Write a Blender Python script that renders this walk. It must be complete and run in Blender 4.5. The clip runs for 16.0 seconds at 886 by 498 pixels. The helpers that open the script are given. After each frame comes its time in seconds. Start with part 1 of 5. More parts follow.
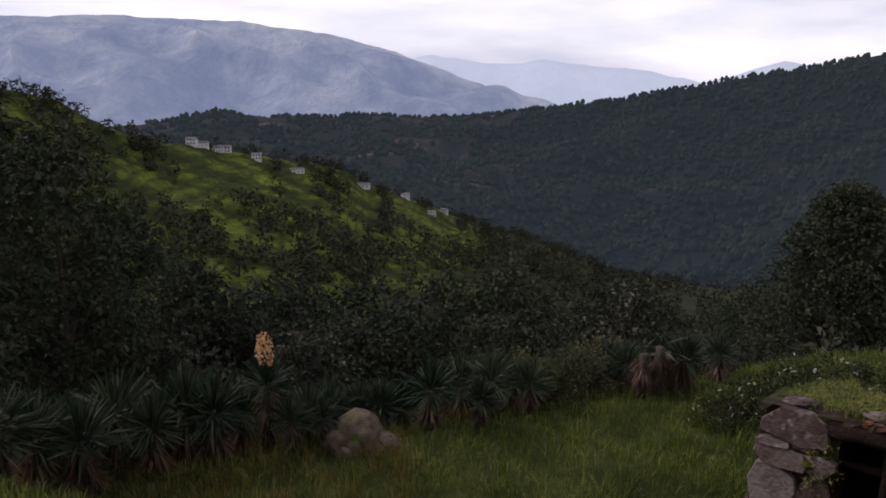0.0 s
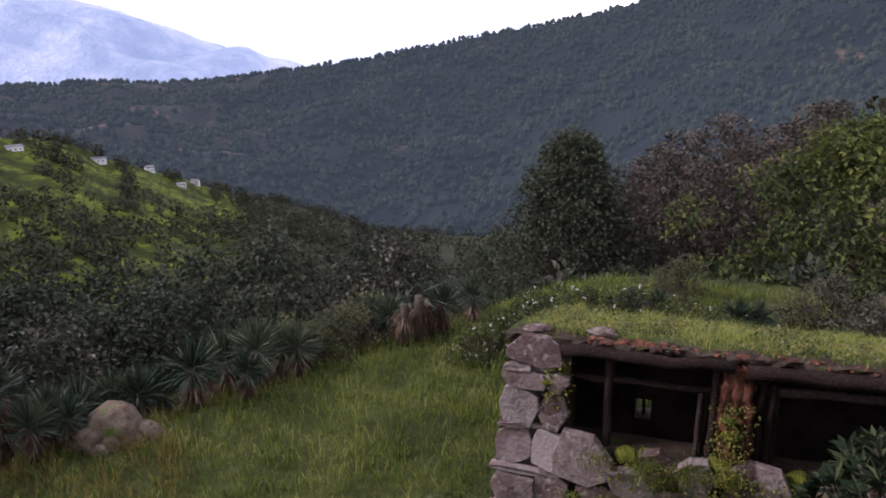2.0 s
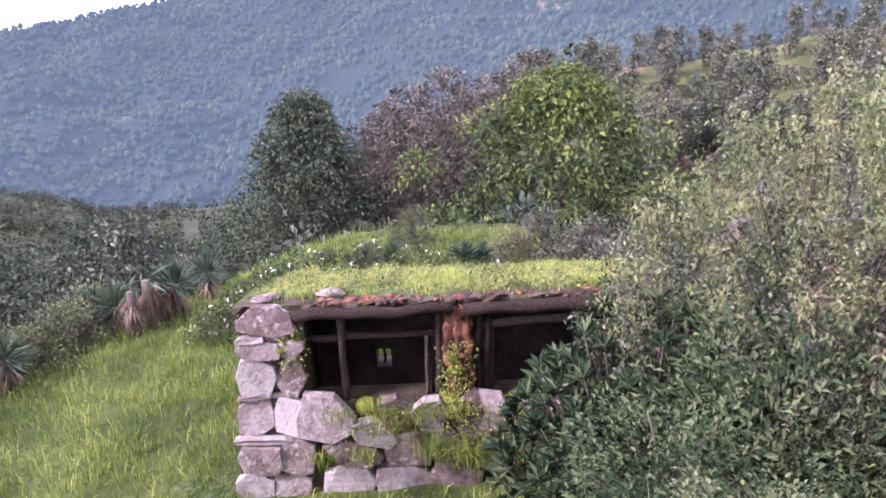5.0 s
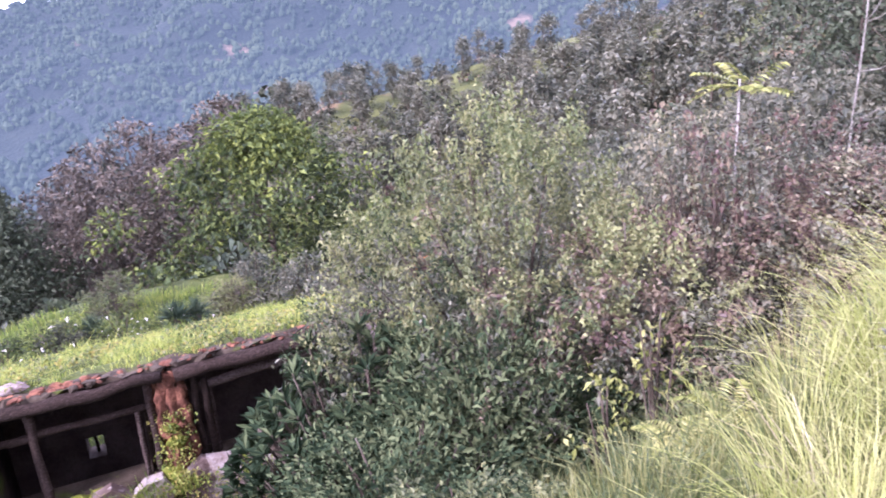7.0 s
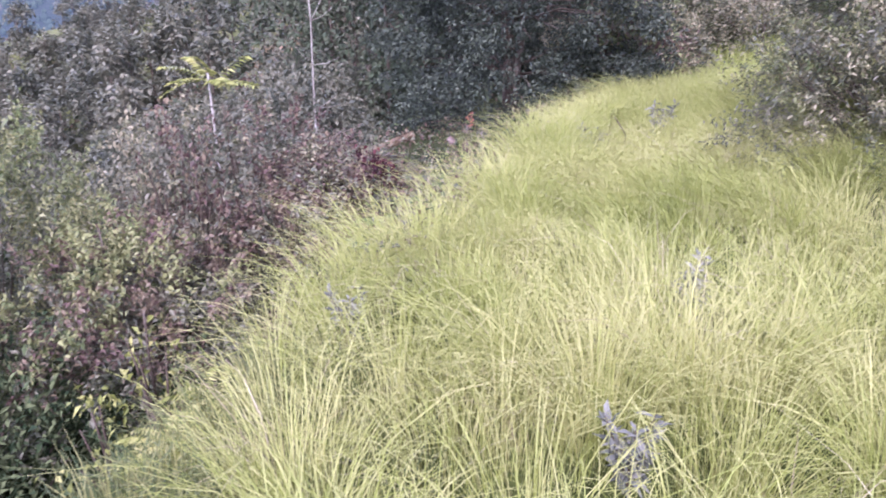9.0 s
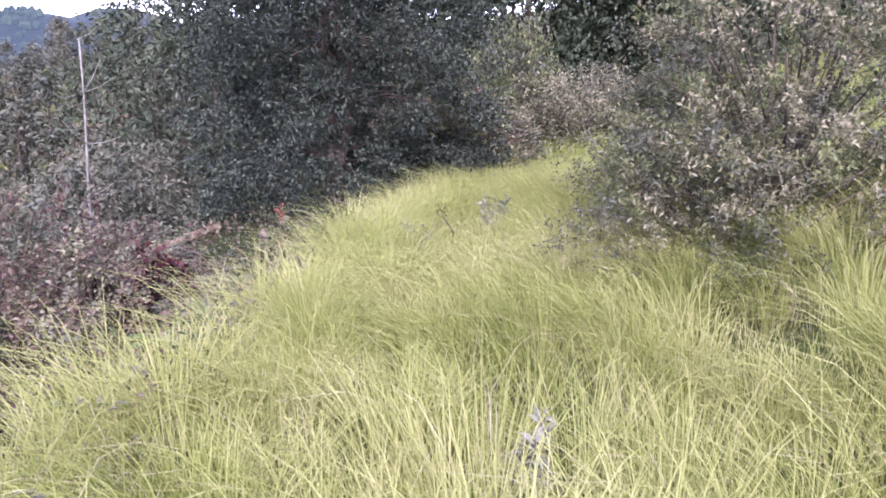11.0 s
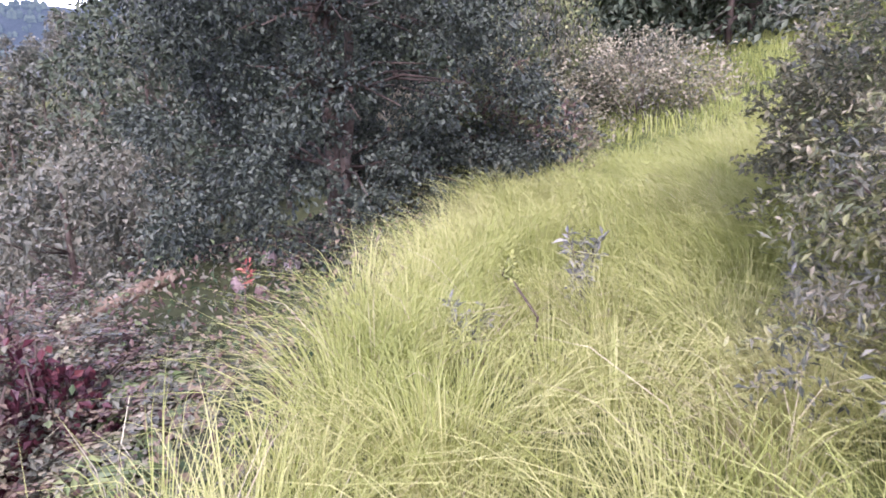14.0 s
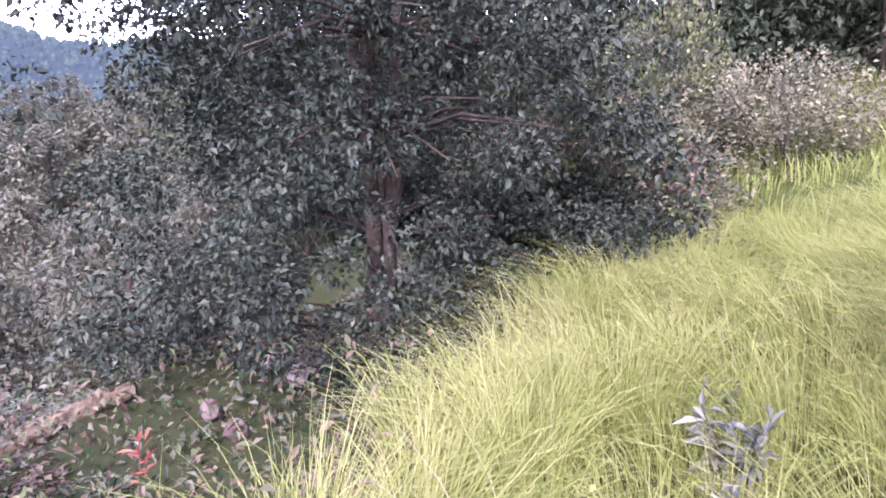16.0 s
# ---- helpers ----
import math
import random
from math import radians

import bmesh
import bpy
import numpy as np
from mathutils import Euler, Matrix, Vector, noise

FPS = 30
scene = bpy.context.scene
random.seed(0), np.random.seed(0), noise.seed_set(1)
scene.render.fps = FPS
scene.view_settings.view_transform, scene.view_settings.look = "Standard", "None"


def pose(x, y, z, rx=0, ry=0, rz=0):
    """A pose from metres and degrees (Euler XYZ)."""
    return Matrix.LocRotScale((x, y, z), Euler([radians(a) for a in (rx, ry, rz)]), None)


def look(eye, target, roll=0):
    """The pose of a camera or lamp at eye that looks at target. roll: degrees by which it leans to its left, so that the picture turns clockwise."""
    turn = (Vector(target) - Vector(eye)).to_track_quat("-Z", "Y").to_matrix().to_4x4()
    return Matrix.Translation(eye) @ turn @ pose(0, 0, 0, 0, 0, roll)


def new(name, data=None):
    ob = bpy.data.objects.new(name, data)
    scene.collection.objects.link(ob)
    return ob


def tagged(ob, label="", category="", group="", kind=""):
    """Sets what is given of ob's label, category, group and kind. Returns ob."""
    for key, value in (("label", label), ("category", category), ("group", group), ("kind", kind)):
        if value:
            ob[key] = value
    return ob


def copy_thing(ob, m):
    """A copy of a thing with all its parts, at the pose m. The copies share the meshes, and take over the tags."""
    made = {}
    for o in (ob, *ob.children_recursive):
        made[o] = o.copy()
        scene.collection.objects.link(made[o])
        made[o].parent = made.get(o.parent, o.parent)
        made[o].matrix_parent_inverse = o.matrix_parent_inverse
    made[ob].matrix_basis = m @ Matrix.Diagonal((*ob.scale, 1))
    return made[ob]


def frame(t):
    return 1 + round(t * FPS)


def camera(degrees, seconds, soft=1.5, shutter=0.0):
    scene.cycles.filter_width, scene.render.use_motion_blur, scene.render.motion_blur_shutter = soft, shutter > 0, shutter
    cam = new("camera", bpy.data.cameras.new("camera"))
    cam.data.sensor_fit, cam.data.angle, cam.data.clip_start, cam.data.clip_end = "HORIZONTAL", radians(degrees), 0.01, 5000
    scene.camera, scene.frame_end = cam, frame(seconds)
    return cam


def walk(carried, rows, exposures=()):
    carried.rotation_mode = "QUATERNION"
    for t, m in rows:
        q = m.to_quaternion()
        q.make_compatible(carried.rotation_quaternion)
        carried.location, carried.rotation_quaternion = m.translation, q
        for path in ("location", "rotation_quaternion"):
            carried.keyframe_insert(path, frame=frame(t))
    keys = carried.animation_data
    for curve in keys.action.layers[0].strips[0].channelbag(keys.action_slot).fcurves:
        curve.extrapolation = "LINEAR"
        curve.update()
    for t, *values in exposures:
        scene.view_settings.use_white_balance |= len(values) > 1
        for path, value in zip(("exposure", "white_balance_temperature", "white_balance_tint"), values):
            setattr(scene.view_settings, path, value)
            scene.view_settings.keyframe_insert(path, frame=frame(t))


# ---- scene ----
cam = camera(63.0, 16.0, soft=1.75, shutter=0.15)
METRES, EYE, TILT, LEAN, TURN = 7.0, 1.5, -12.0, 0.0, 0.0
ROWS = [
    (0.0, 0.0, 0.0, 0.0, -0.0, 0.0, 0.0),
    (0.5, 0.0045, 0.0006, -0.0006, -4.14, -0.32, 1.32),
    (1.0, 0.0086, -0.0012, -0.0029, -8.3, -0.73, 2.12),
    (1.5, 0.014, -0.0033, -0.0057, -13.35, -2.21, 3.63),
    (2.0, 0.0217, -0.0048, -0.0067, -18.75, -3.75, 4.85),
    (2.5, 0.0334, -0.0106, -0.0075, -24.61, -5.0, 6.76),
    (3.0, 0.0453, -0.018, -0.0083, -30.0, -6.0, 7.71),
    (3.5, 0.054, -0.0249, -0.0088, -35.0, -7.41, 8.88),
    (6.0, 0.0818, -0.0529, -0.0052, -43.23, -10.06, 11.21),
    (6.5, 0.0884, -0.0633, -0.0093, -52.05, -9.41, 13.51),
    (7.0, 0.0932, -0.0721, -0.0108, -62.34, -11.6, 15.26),
    (7.5, 0.0963, -0.0826, -0.0118, -71.72, -14.29, 16.22),
    (8.0, 0.0982, -0.0914, -0.0124, -77.92, -15.3, 15.57),
    (8.5, 0.0997, -0.1035, -0.0195, -84.94, -17.25, 14.22),
    (9.0, 0.1035, -0.1176, -0.025, -100.44, -21.82, 13.65),
    (11.5, 0.2926, -0.196, -0.0558, -113.76, -17.93, 10.76),
    (12.0, 0.3498, -0.1998, -0.0536, -115.29, -19.02, 12.33),
    (12.5, 0.4063, -0.2228, -0.063, -110.19, -18.74, 12.75),
    (13.0, 0.4655, -0.2429, -0.0637, -106.76, -19.51, 10.37),
    (13.5, 0.536, -0.2629, -0.0682, -114.26, -19.7, 11.71),
    (14.0, 0.5982, -0.2891, -0.0781, -112.0, -19.48, 12.53),
    (14.5, 0.6569, -0.3239, -0.0781, -108.37, -18.66, 11.81),
    (15.0, 0.7229, -0.3457, -0.0876, -103.74, -13.69, 9.94),
    (15.5, 0.7882, -0.3761, -0.0933, -106.25, -16.62, 13.64),
    (16.0, 0.8487, -0.4218, -0.1046, -103.33, -15.34, 13.4),
]
EXPOSURES = [(0.0, 0.0, 6250, 24), (1.0, 0.45, 6150, 25), (2.0, 1.15, 5930, 31), (3.0, 1.86, 5780, 33), (3.7, 2.13, 5730, 34), (6.0, 3.55, 5390, 41), (7.0, 3.24, 5340, 41), (8.0, 3.15, 5260, 41), (9.0, 2.93, 5240, 41), (12.0, 2.87, 5400, 40), (14.0, 3.0, 5400, 40), (16.0, 3.22, 5370, 42)]
walk(cam, [(t, pose(0, 0, EYE, TILT, LEAN, TURN) @ pose(METRES * x, METRES * y, METRES * z, 90 + pitch, roll, yaw)) for t, x, y, z, yaw, pitch, roll in ROWS], EXPOSURES)

# ---- light: bright cloud cover, soft sun to the left of the first view ----
SUN_ELEV, SUN_HEAD = 38.0, -72.0
world = bpy.data.worlds.new("sky")
scene.world = world
world.use_nodes = True
wn, wl = world.node_tree.nodes, world.node_tree.links
wn.clear()
w_out = wn.new("ShaderNodeOutputWorld")
w_bg = wn.new("ShaderNodeBackground")
w_sky = wn.new("ShaderNodeTexSky")
w_sky.sky_type, w_sky.sun_disc = "NISHITA", False
w_sky.sun_elevation, w_sky.sun_rotation = radians(SUN_ELEV), radians(SUN_HEAD)
w_tc = wn.new("ShaderNodeTexCoord")
w_map = wn.new("ShaderNodeMapping")
w_map.inputs["Scale"].default_value = (1.0, 1.0, 5.0)
w_noise = wn.new("ShaderNodeTexNoise")
w_noise.inputs["Scale"].default_value, w_noise.inputs["Detail"].default_value = 2.2, 7.0
w_ramp = wn.new("ShaderNodeValToRGB")
w_ramp.color_ramp.elements[0].position, w_ramp.color_ramp.elements[1].position = 0.36, 0.62
w_ramp.color_ramp.elements[0].color, w_ramp.color_ramp.elements[1].color = (5.2, 5.5, 6.2, 1), (9.8, 9.7, 9.4, 1)
w_mix = wn.new("ShaderNodeMixRGB")
w_mix.inputs[0].default_value = 0.88
wl.new(w_tc.outputs["Generated"], w_map.inputs["Vector"])
wl.new(w_map.outputs["Vector"], w_noise.inputs["Vector"])
wl.new(w_noise.outputs["Fac"], w_ramp.inputs["Fac"])
wl.new(w_sky.outputs["Color"], w_mix.inputs[1])
wl.new(w_ramp.outputs["Color"], w_mix.inputs[2])
w_sep = wn.new("ShaderNodeSeparateXYZ")
w_band = wn.new("ShaderNodeMapRange")
w_band.inputs["From Min"].default_value, w_band.inputs["From Max"].default_value = 0.1, 0.6
w_band.inputs["To Min"].default_value, w_band.inputs["To Max"].default_value = 1.15, 0.5
w_dim = wn.new("ShaderNodeVectorMath")
w_dim.operation = "SCALE"
wl.new(w_tc.outputs["Generated"], w_sep.inputs[0])
wl.new(w_sep.outputs["Z"], w_band.inputs["Value"])
wl.new(w_mix.outputs["Color"], w_dim.inputs[0])
wl.new(w_band.outputs["Result"], w_dim.inputs["Scale"])
wl.new(w_dim.outputs["Vector"], w_bg.inputs["Color"])
w_bg.inputs["Strength"].default_value = 0.105
wl.new(w_bg.outputs["Background"], w_out.inputs["Surface"])
sun = new("sun", bpy.data.lights.new("sun", "SUN"))
sun.data.energy, sun.data.angle, sun.data.color = 1.3, radians(10), (1.0, 0.93, 0.82)
sun.matrix_world = look((0, 0, 60), (-60 * math.sin(radians(SUN_HEAD)), -60 * math.cos(radians(SUN_HEAD)), 60 - 60 * math.tan(radians(SUN_ELEV))))


# ---- materials ----
def mat(name, colours, scale=3.0, rough=0.8, bump=0.3, fine=30.0, through_light=0.0, island=0.0, haze_glow=None, per_object=0.15, stretch=None, stain=None):
    """A surface with two scales of noise, relief, and variation from piece to piece."""
    m = bpy.data.materials.new(name)
    m.use_nodes = True
    n, l = m.node_tree.nodes, m.node_tree.links
    b = n["Principled BSDF"]
    geo = n.new("ShaderNodeNewGeometry")
    vec = geo.outputs["Position"]
    if stretch:
        mp = n.new("ShaderNodeMapping")
        mp.inputs["Scale"].default_value = stretch
        tc = n.new("ShaderNodeTexCoord")
        l.new(tc.outputs["Object"], mp.inputs["Vector"])
        vec = mp.outputs["Vector"]
    big, small = n.new("ShaderNodeTexNoise"), n.new("ShaderNodeTexNoise")
    for t, s, d in ((big, scale, 5), (small, fine, 4)):
        t.inputs["Scale"].default_value, t.inputs["Detail"].default_value, t.inputs["Roughness"].default_value = s, d, 0.6
        l.new(vec, t.inputs["Vector"])
    fac = n.new("ShaderNodeMath")
    fac.operation = "MULTIPLY_ADD"
    fac.inputs[1].default_value = 0.4
    l.new(small.outputs["Fac"], fac.inputs[0])
    big2 = n.new("ShaderNodeMath")
    big2.operation = "MULTIPLY_ADD"
    big2.inputs[1].default_value, big2.inputs[2].default_value = 1.0, -0.2
    l.new(big.outputs["Fac"], big2.inputs[0])
    l.new(big2.outputs[0], fac.inputs[2])
    out = fac.outputs[0]
    for source, amount in ((geo.outputs["Random Per Island"], island), (n.new("ShaderNodeObjectInfo").outputs["Random"], per_object)):
        if amount:
            a = n.new("ShaderNodeMath")
            a.operation = "SUBTRACT"
            a.inputs[1].default_value = 0.5
            l.new(source, a.inputs[0])
            k = n.new("ShaderNodeMath")
            k.operation = "MULTIPLY_ADD"
            k.inputs[1].default_value = amount
            l.new(a.outputs[0], k.inputs[0])
            l.new(out, k.inputs[2])
            out = k.outputs[0]
    ramp = n.new("ShaderNodeValToRGB")
    el = ramp.color_ramp.elements
    while len(el) < len(colours):
        el.new(0.5)
    for i, c in enumerate(colours):
        el[i].position = 0.25 + 0.5 * i / max(1, len(colours) - 1)
        el[i].color = (*c, 1)
    l.new(out, ramp.inputs["Fac"])
    colour = ramp.outputs["Color"]
    if stain:
        st, sc, lo, hi = stain
        t = n.new("ShaderNodeTexNoise")
        t.inputs["Scale"].default_value, t.inputs["Detail"].default_value = sc, 6
        l.new(vec, t.inputs["Vector"])
        r = n.new("ShaderNodeMapRange")
        r.inputs["From Min"].default_value, r.inputs["From Max"].default_value = lo, hi
        l.new(t.outputs["Fac"], r.inputs["Value"])
        mx = n.new("ShaderNodeMixRGB")
        mx.inputs[2].default_value = (*st, 1)
        l.new(r.outputs["Result"], mx.inputs[0])
        l.new(colour, mx.inputs[1])
        colour = mx.outputs["Color"]
    l.new(colour, b.inputs["Base Color"])
    b.inputs["Roughness"].default_value = rough
    b.inputs["Specular IOR Level"].default_value = 0.3 if rough < 0.8 else 0.08
    if bump:
        bp = n.new("ShaderNodeBump")
        bp.inputs["Strength"].default_value, bp.inputs["Distance"].default_value = bump, 0.6 / fine
        l.new(small.outputs["Fac"], bp.inputs["Height"])
        l.new(bp.outputs["Normal"], b.inputs["Normal"])
    # emission that stands in for haze over distant land
    if haze_glow:
        b.inputs["Emission Color"].default_value = (*haze_glow, 1)
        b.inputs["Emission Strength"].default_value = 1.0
    if through_light:
        tr, mxs = n.new("ShaderNodeBsdfTranslucent"), n.new("ShaderNodeMixShader")
        l.new(colour, tr.inputs["Color"])
        mxs.inputs[0].default_value = through_light
        l.new(b.outputs[0], mxs.inputs[1])
        l.new(tr.outputs[0], mxs.inputs[2])
        l.new(mxs.outputs[0], n["Material Output"].inputs["Surface"])
    return m


def leafy(name, *colours, t=0.3, rough=0.5, island=0.7):
    colours = [(1.08 * r, 0.98 * g, b) for r, g, b in colours]
    return mat(name, colours, scale=0.9, fine=9.0, rough=rough, bump=0, through_light=t, island=island, per_object=0.35)


M_SOIL = mat("turf_and_soil", [(0.022, 0.024, 0.010), (0.045, 0.054, 0.015), (0.085, 0.098, 0.026)], scale=0.9, fine=14, bump=0.8)
M_FIELD = mat("terraced_fields", [(0.008, 0.012, 0.004), (0.04, 0.058, 0.008), (0.19, 0.235, 0.026)], scale=0.035, fine=0.3, rough=0.9)
fn, fl = M_FIELD.node_tree.nodes, M_FIELD.node_tree.links
f_wave, f_mix, f_pos, f_rng = fn.new("ShaderNodeTexWave"), fn.new("ShaderNodeMixRGB"), fn.new("ShaderNodeNewGeometry"), fn.new("ShaderNodeMapRange")
f_wave.bands_direction = "Z"
f_wave.inputs["Scale"].default_value, f_wave.inputs["Distortion"].default_value, f_wave.inputs["Detail Scale"].default_value = 0.075, 5.0, 0.5
f_rng.inputs["From Min"].default_value, f_rng.inputs["From Max"].default_value, f_rng.inputs["To Max"].default_value = 0.6, 0.95, 0.5
f_mix.inputs[2].default_value = (0.022, 0.026, 0.010, 1)
fl.new(f_pos.outputs["Position"], f_wave.inputs["Vector"])
fl.new(f_wave.outputs["Fac"], f_rng.inputs["Value"])
fl.new(f_rng.outputs["Result"], f_mix.inputs[0])
fl.new(fn["Principled BSDF"].inputs["Base Color"].links[0].from_socket, f_mix.inputs[1])
fl.new(f_mix.outputs["Color"], fn["Principled BSDF"].inputs["Base Color"])
M_WOOD_FLOOR = mat("forest_floor", [(0.012, 0.014, 0.008), (0.028, 0.032, 0.014), (0.05, 0.055, 0.02)], scale=0.06, fine=1.0)
M_SPUR = mat("mossy_hillside", [(0.022, 0.026, 0.011), (0.055, 0.06, 0.02), (0.12, 0.12, 0.04)], scale=0.12, fine=2.0, bump=0.8, stain=((0.16, 0.10, 0.06), 0.07, 0.6, 0.7))
# far slopes: bluish emission paints the haze in front of them
M_MOUNT = mat("forested_mountain_painted_haze", [(0.006, 0.008, 0.007), (0.009, 0.012, 0.010), (0.016, 0.019, 0.014)], scale=0.008, fine=0.08, bump=1.0, haze_glow=(0.0145, 0.0195, 0.025), stain=((0.12, 0.08, 0.055), 0.006, 0.66, 0.74))
M_BROWNHILL = mat("dry_scrubby_ridge_painted_haze", [(0.009, 0.011, 0.008), (0.016, 0.017, 0.012), (0.034, 0.03, 0.02)], scale=0.01, fine=0.08, bump=1.0, haze_glow=(0.0145, 0.0195, 0.025), stain=((0.13, 0.07, 0.05), 0.012, 0.60, 0.68))
# ramp paints shadowed valleys and sunlit ridges; blue tone and emission paint haze
M_FAR = mat("hazy_far_mountain_lit_ridges", [(0.04, 0.055, 0.08), (0.18, 0.20, 0.22), (0.46, 0.45, 0.38)], scale=0.0016, fine=0.009, bump=0.8, haze_glow=(0.12, 0.155, 0.235))
# pale base and strong bluish emission paint the thickest haze
M_FARTHEST = mat("farthest_mountain_painted_haze", [(0.2, 0.22, 0.24), (0.25, 0.27, 0.28), (0.3, 0.31, 0.31)], scale=0.0025, fine=0.012, bump=0.4, haze_glow=(0.36, 0.41, 0.50))
M_GRASS = leafy("tall_yellow_grass", (0.14, 0.182, 0.040), (0.24, 0.285, 0.070), (0.39, 0.41, 0.165), t=0.45, island=0.3)
M_TURF = leafy("terrace_grass", (0.068, 0.118, 0.016), (0.16, 0.225, 0.034), (0.31, 0.345, 0.08), t=0.35)
M_DRY = leafy("dry_grass", (0.14, 0.09, 0.03), (0.26, 0.18, 0.06), (0.34, 0.27, 0.10))
M_STRAW = leafy("straw", (0.2, 0.18, 0.10), (0.31, 0.29, 0.17), (0.44, 0.42, 0.28))
M_BANK = leafy("bank_grass_blades", (0.035, 0.055, 0.017), (0.075, 0.10, 0.03), (0.16, 0.17, 0.06))
M_LEAF_DARK = leafy("dark_oak_leaves", (0.016, 0.026, 0.014), (0.03, 0.045, 0.021), (0.06, 0.076, 0.042), t=0.1, rough=0.72, island=0.4)
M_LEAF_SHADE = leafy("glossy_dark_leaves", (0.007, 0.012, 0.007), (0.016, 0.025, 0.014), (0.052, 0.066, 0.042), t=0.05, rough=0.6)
M_LEAF_GREY = leafy("grey_green_leaves", (0.030, 0.037, 0.024), (0.060, 0.069, 0.042), (0.12, 0.122, 0.08), t=0.15, island=0.5)
M_LEAF_DUSK = leafy("dusky_brown_leaves", (0.028, 0.025, 0.018), (0.055, 0.048, 0.032), (0.10, 0.085, 0.06), t=0.12)
M_LEAF_OLIVE = leafy("olive_green_leaves", (0.052, 0.068, 0.026), (0.105, 0.124, 0.05), (0.19, 0.20, 0.085), t=0.25, island=0.5)
M_LEAF_BRIGHT = leafy("bright_green_leaves", (0.018, 0.030, 0.010), (0.042, 0.066, 0.016), (0.14, 0.175, 0.04), t=0.22, rough=0.7, island=0.5)
# brighter leaf colour that paints sunlight on the top of the bright tree
M_LEAF_SUNLIT_TOP = leafy("sunlit_lime_green_leaves", (0.035, 0.056, 0.013), (0.08, 0.112, 0.022), (0.19, 0.23, 0.045), t=0.25, rough=0.7, island=0.5)
M_LEAF_BLUE = leafy("waxy_blue_green_leaves", (0.016, 0.029, 0.014), (0.034, 0.054, 0.024), (0.09, 0.115, 0.053), t=0.12, rough=0.8)
M_LEAF_SHRUB = leafy("pale_shrub_leaves", (0.07, 0.08, 0.04), (0.14, 0.148, 0.08), (0.25, 0.24, 0.15))
M_LEAF_SPRAY = leafy("feathery_pale_green_leaves", (0.05, 0.072, 0.028), (0.105, 0.134, 0.05), (0.20, 0.22, 0.09), island=0.5)
M_LEAF_BROWN = leafy("russet_bramble_leaves", (0.05, 0.032, 0.028), (0.105, 0.07, 0.056), (0.16, 0.135, 0.085))
M_LEAF_RED = leafy("crimson_leaves", (0.03, 0.009, 0.012), (0.06, 0.016, 0.02), (0.10, 0.035, 0.03))
M_LEAF_CORAL = leafy("coral_leaves", (0.16, 0.05, 0.04), (0.3, 0.1, 0.07), (0.42, 0.2, 0.13))
M_LEAF_ORANGE = leafy("orange_leaves", (0.3, 0.09, 0.02), (0.42, 0.15, 0.03), (0.5, 0.22, 0.06))
M_LEAF_WOODS = leafy("far_woodland_leaves", (0.010, 0.014, 0.008), (0.020, 0.027, 0.013), (0.045, 0.052, 0.025), t=0.06, rough=0.75, island=0.4)
M_YUCCA = leafy("yucca_blades", (0.016, 0.034, 0.018), (0.036, 0.064, 0.034), (0.08, 0.11, 0.06), t=0.1, rough=0.7)
M_SKIRT = leafy("dead_yucca_blades", (0.08, 0.045, 0.025), (0.17, 0.11, 0.07), (0.26, 0.2, 0.14))
M_MOSSLEAF = leafy("moss_leaves", (0.09, 0.095, 0.02), (0.17, 0.17, 0.03), (0.28, 0.25, 0.07))
# cream petals with the orange of sunlight mixed into their colour
M_PETAL = leafy("cream_petals_sun_tinted", (0.62, 0.36, 0.12), (0.75, 0.50, 0.22), (0.8, 0.66, 0.42))
M_WHITE = leafy("white_petals", (0.6, 0.6, 0.55), (0.7, 0.7, 0.65), (0.8, 0.8, 0.78))
M_SILVER = leafy("silvery_thistle_leaves", (0.08, 0.095, 0.08), (0.14, 0.155, 0.13), (0.23, 0.245, 0.21))
M_YELLOW = leafy("yellow_green_fern", (0.12, 0.145, 0.035), (0.20, 0.23, 0.06), (0.32, 0.33, 0.12))
M_BARK = mat("bark", [(0.03, 0.022, 0.016), (0.07, 0.052, 0.04), (0.12, 0.10, 0.08)], scale=4, fine=25, bump=1.0)
M_PALE_BARK = mat("pale_dead_bark", [(0.12, 0.10, 0.085), (0.2, 0.18, 0.155), (0.3, 0.28, 0.25)], scale=4, fine=25, bump=0.8)
M_TAN_BARK = mat("tan_rotting_bark", [(0.08, 0.055, 0.035), (0.18, 0.13, 0.09), (0.32, 0.25, 0.18)], scale=4, fine=25, bump=1.0)
M_STRAWSTALK = mat("dry_stalk", [(0.2, 0.18, 0.11), (0.28, 0.26, 0.17), (0.38, 0.35, 0.25)], scale=6, fine=40, bump=0.3)
M_LOG = mat("weathered_smoky_timber", [(0.014, 0.009, 0.007), (0.042, 0.027, 0.022), (0.12, 0.088, 0.078)], scale=7, fine=40, bump=1.0, stretch=(1.5, 9, 9), per_object=0.3)
M_STONE = mat("lilac_grey_slabs", [(0.09, 0.06, 0.052), (0.185, 0.138, 0.126), (0.31, 0.264, 0.252)], scale=3.5, fine=22, bump=1.0, per_object=0.5, stain=((0.34, 0.29, 0.27), 9.0, 0.56, 0.72))
M_BOULDER = mat("lichened_boulder", [(0.07, 0.052, 0.036), (0.16, 0.122, 0.085), (0.28, 0.235, 0.18)], scale=5, fine=24, bump=1.0, stain=((0.09, 0.12, 0.03), 2.5, 0.55, 0.65))
M_MUD = mat("red_clay", [(0.035, 0.017, 0.012), (0.115, 0.047, 0.03), (0.27, 0.12, 0.072)], scale=4, fine=26, bump=1.0)
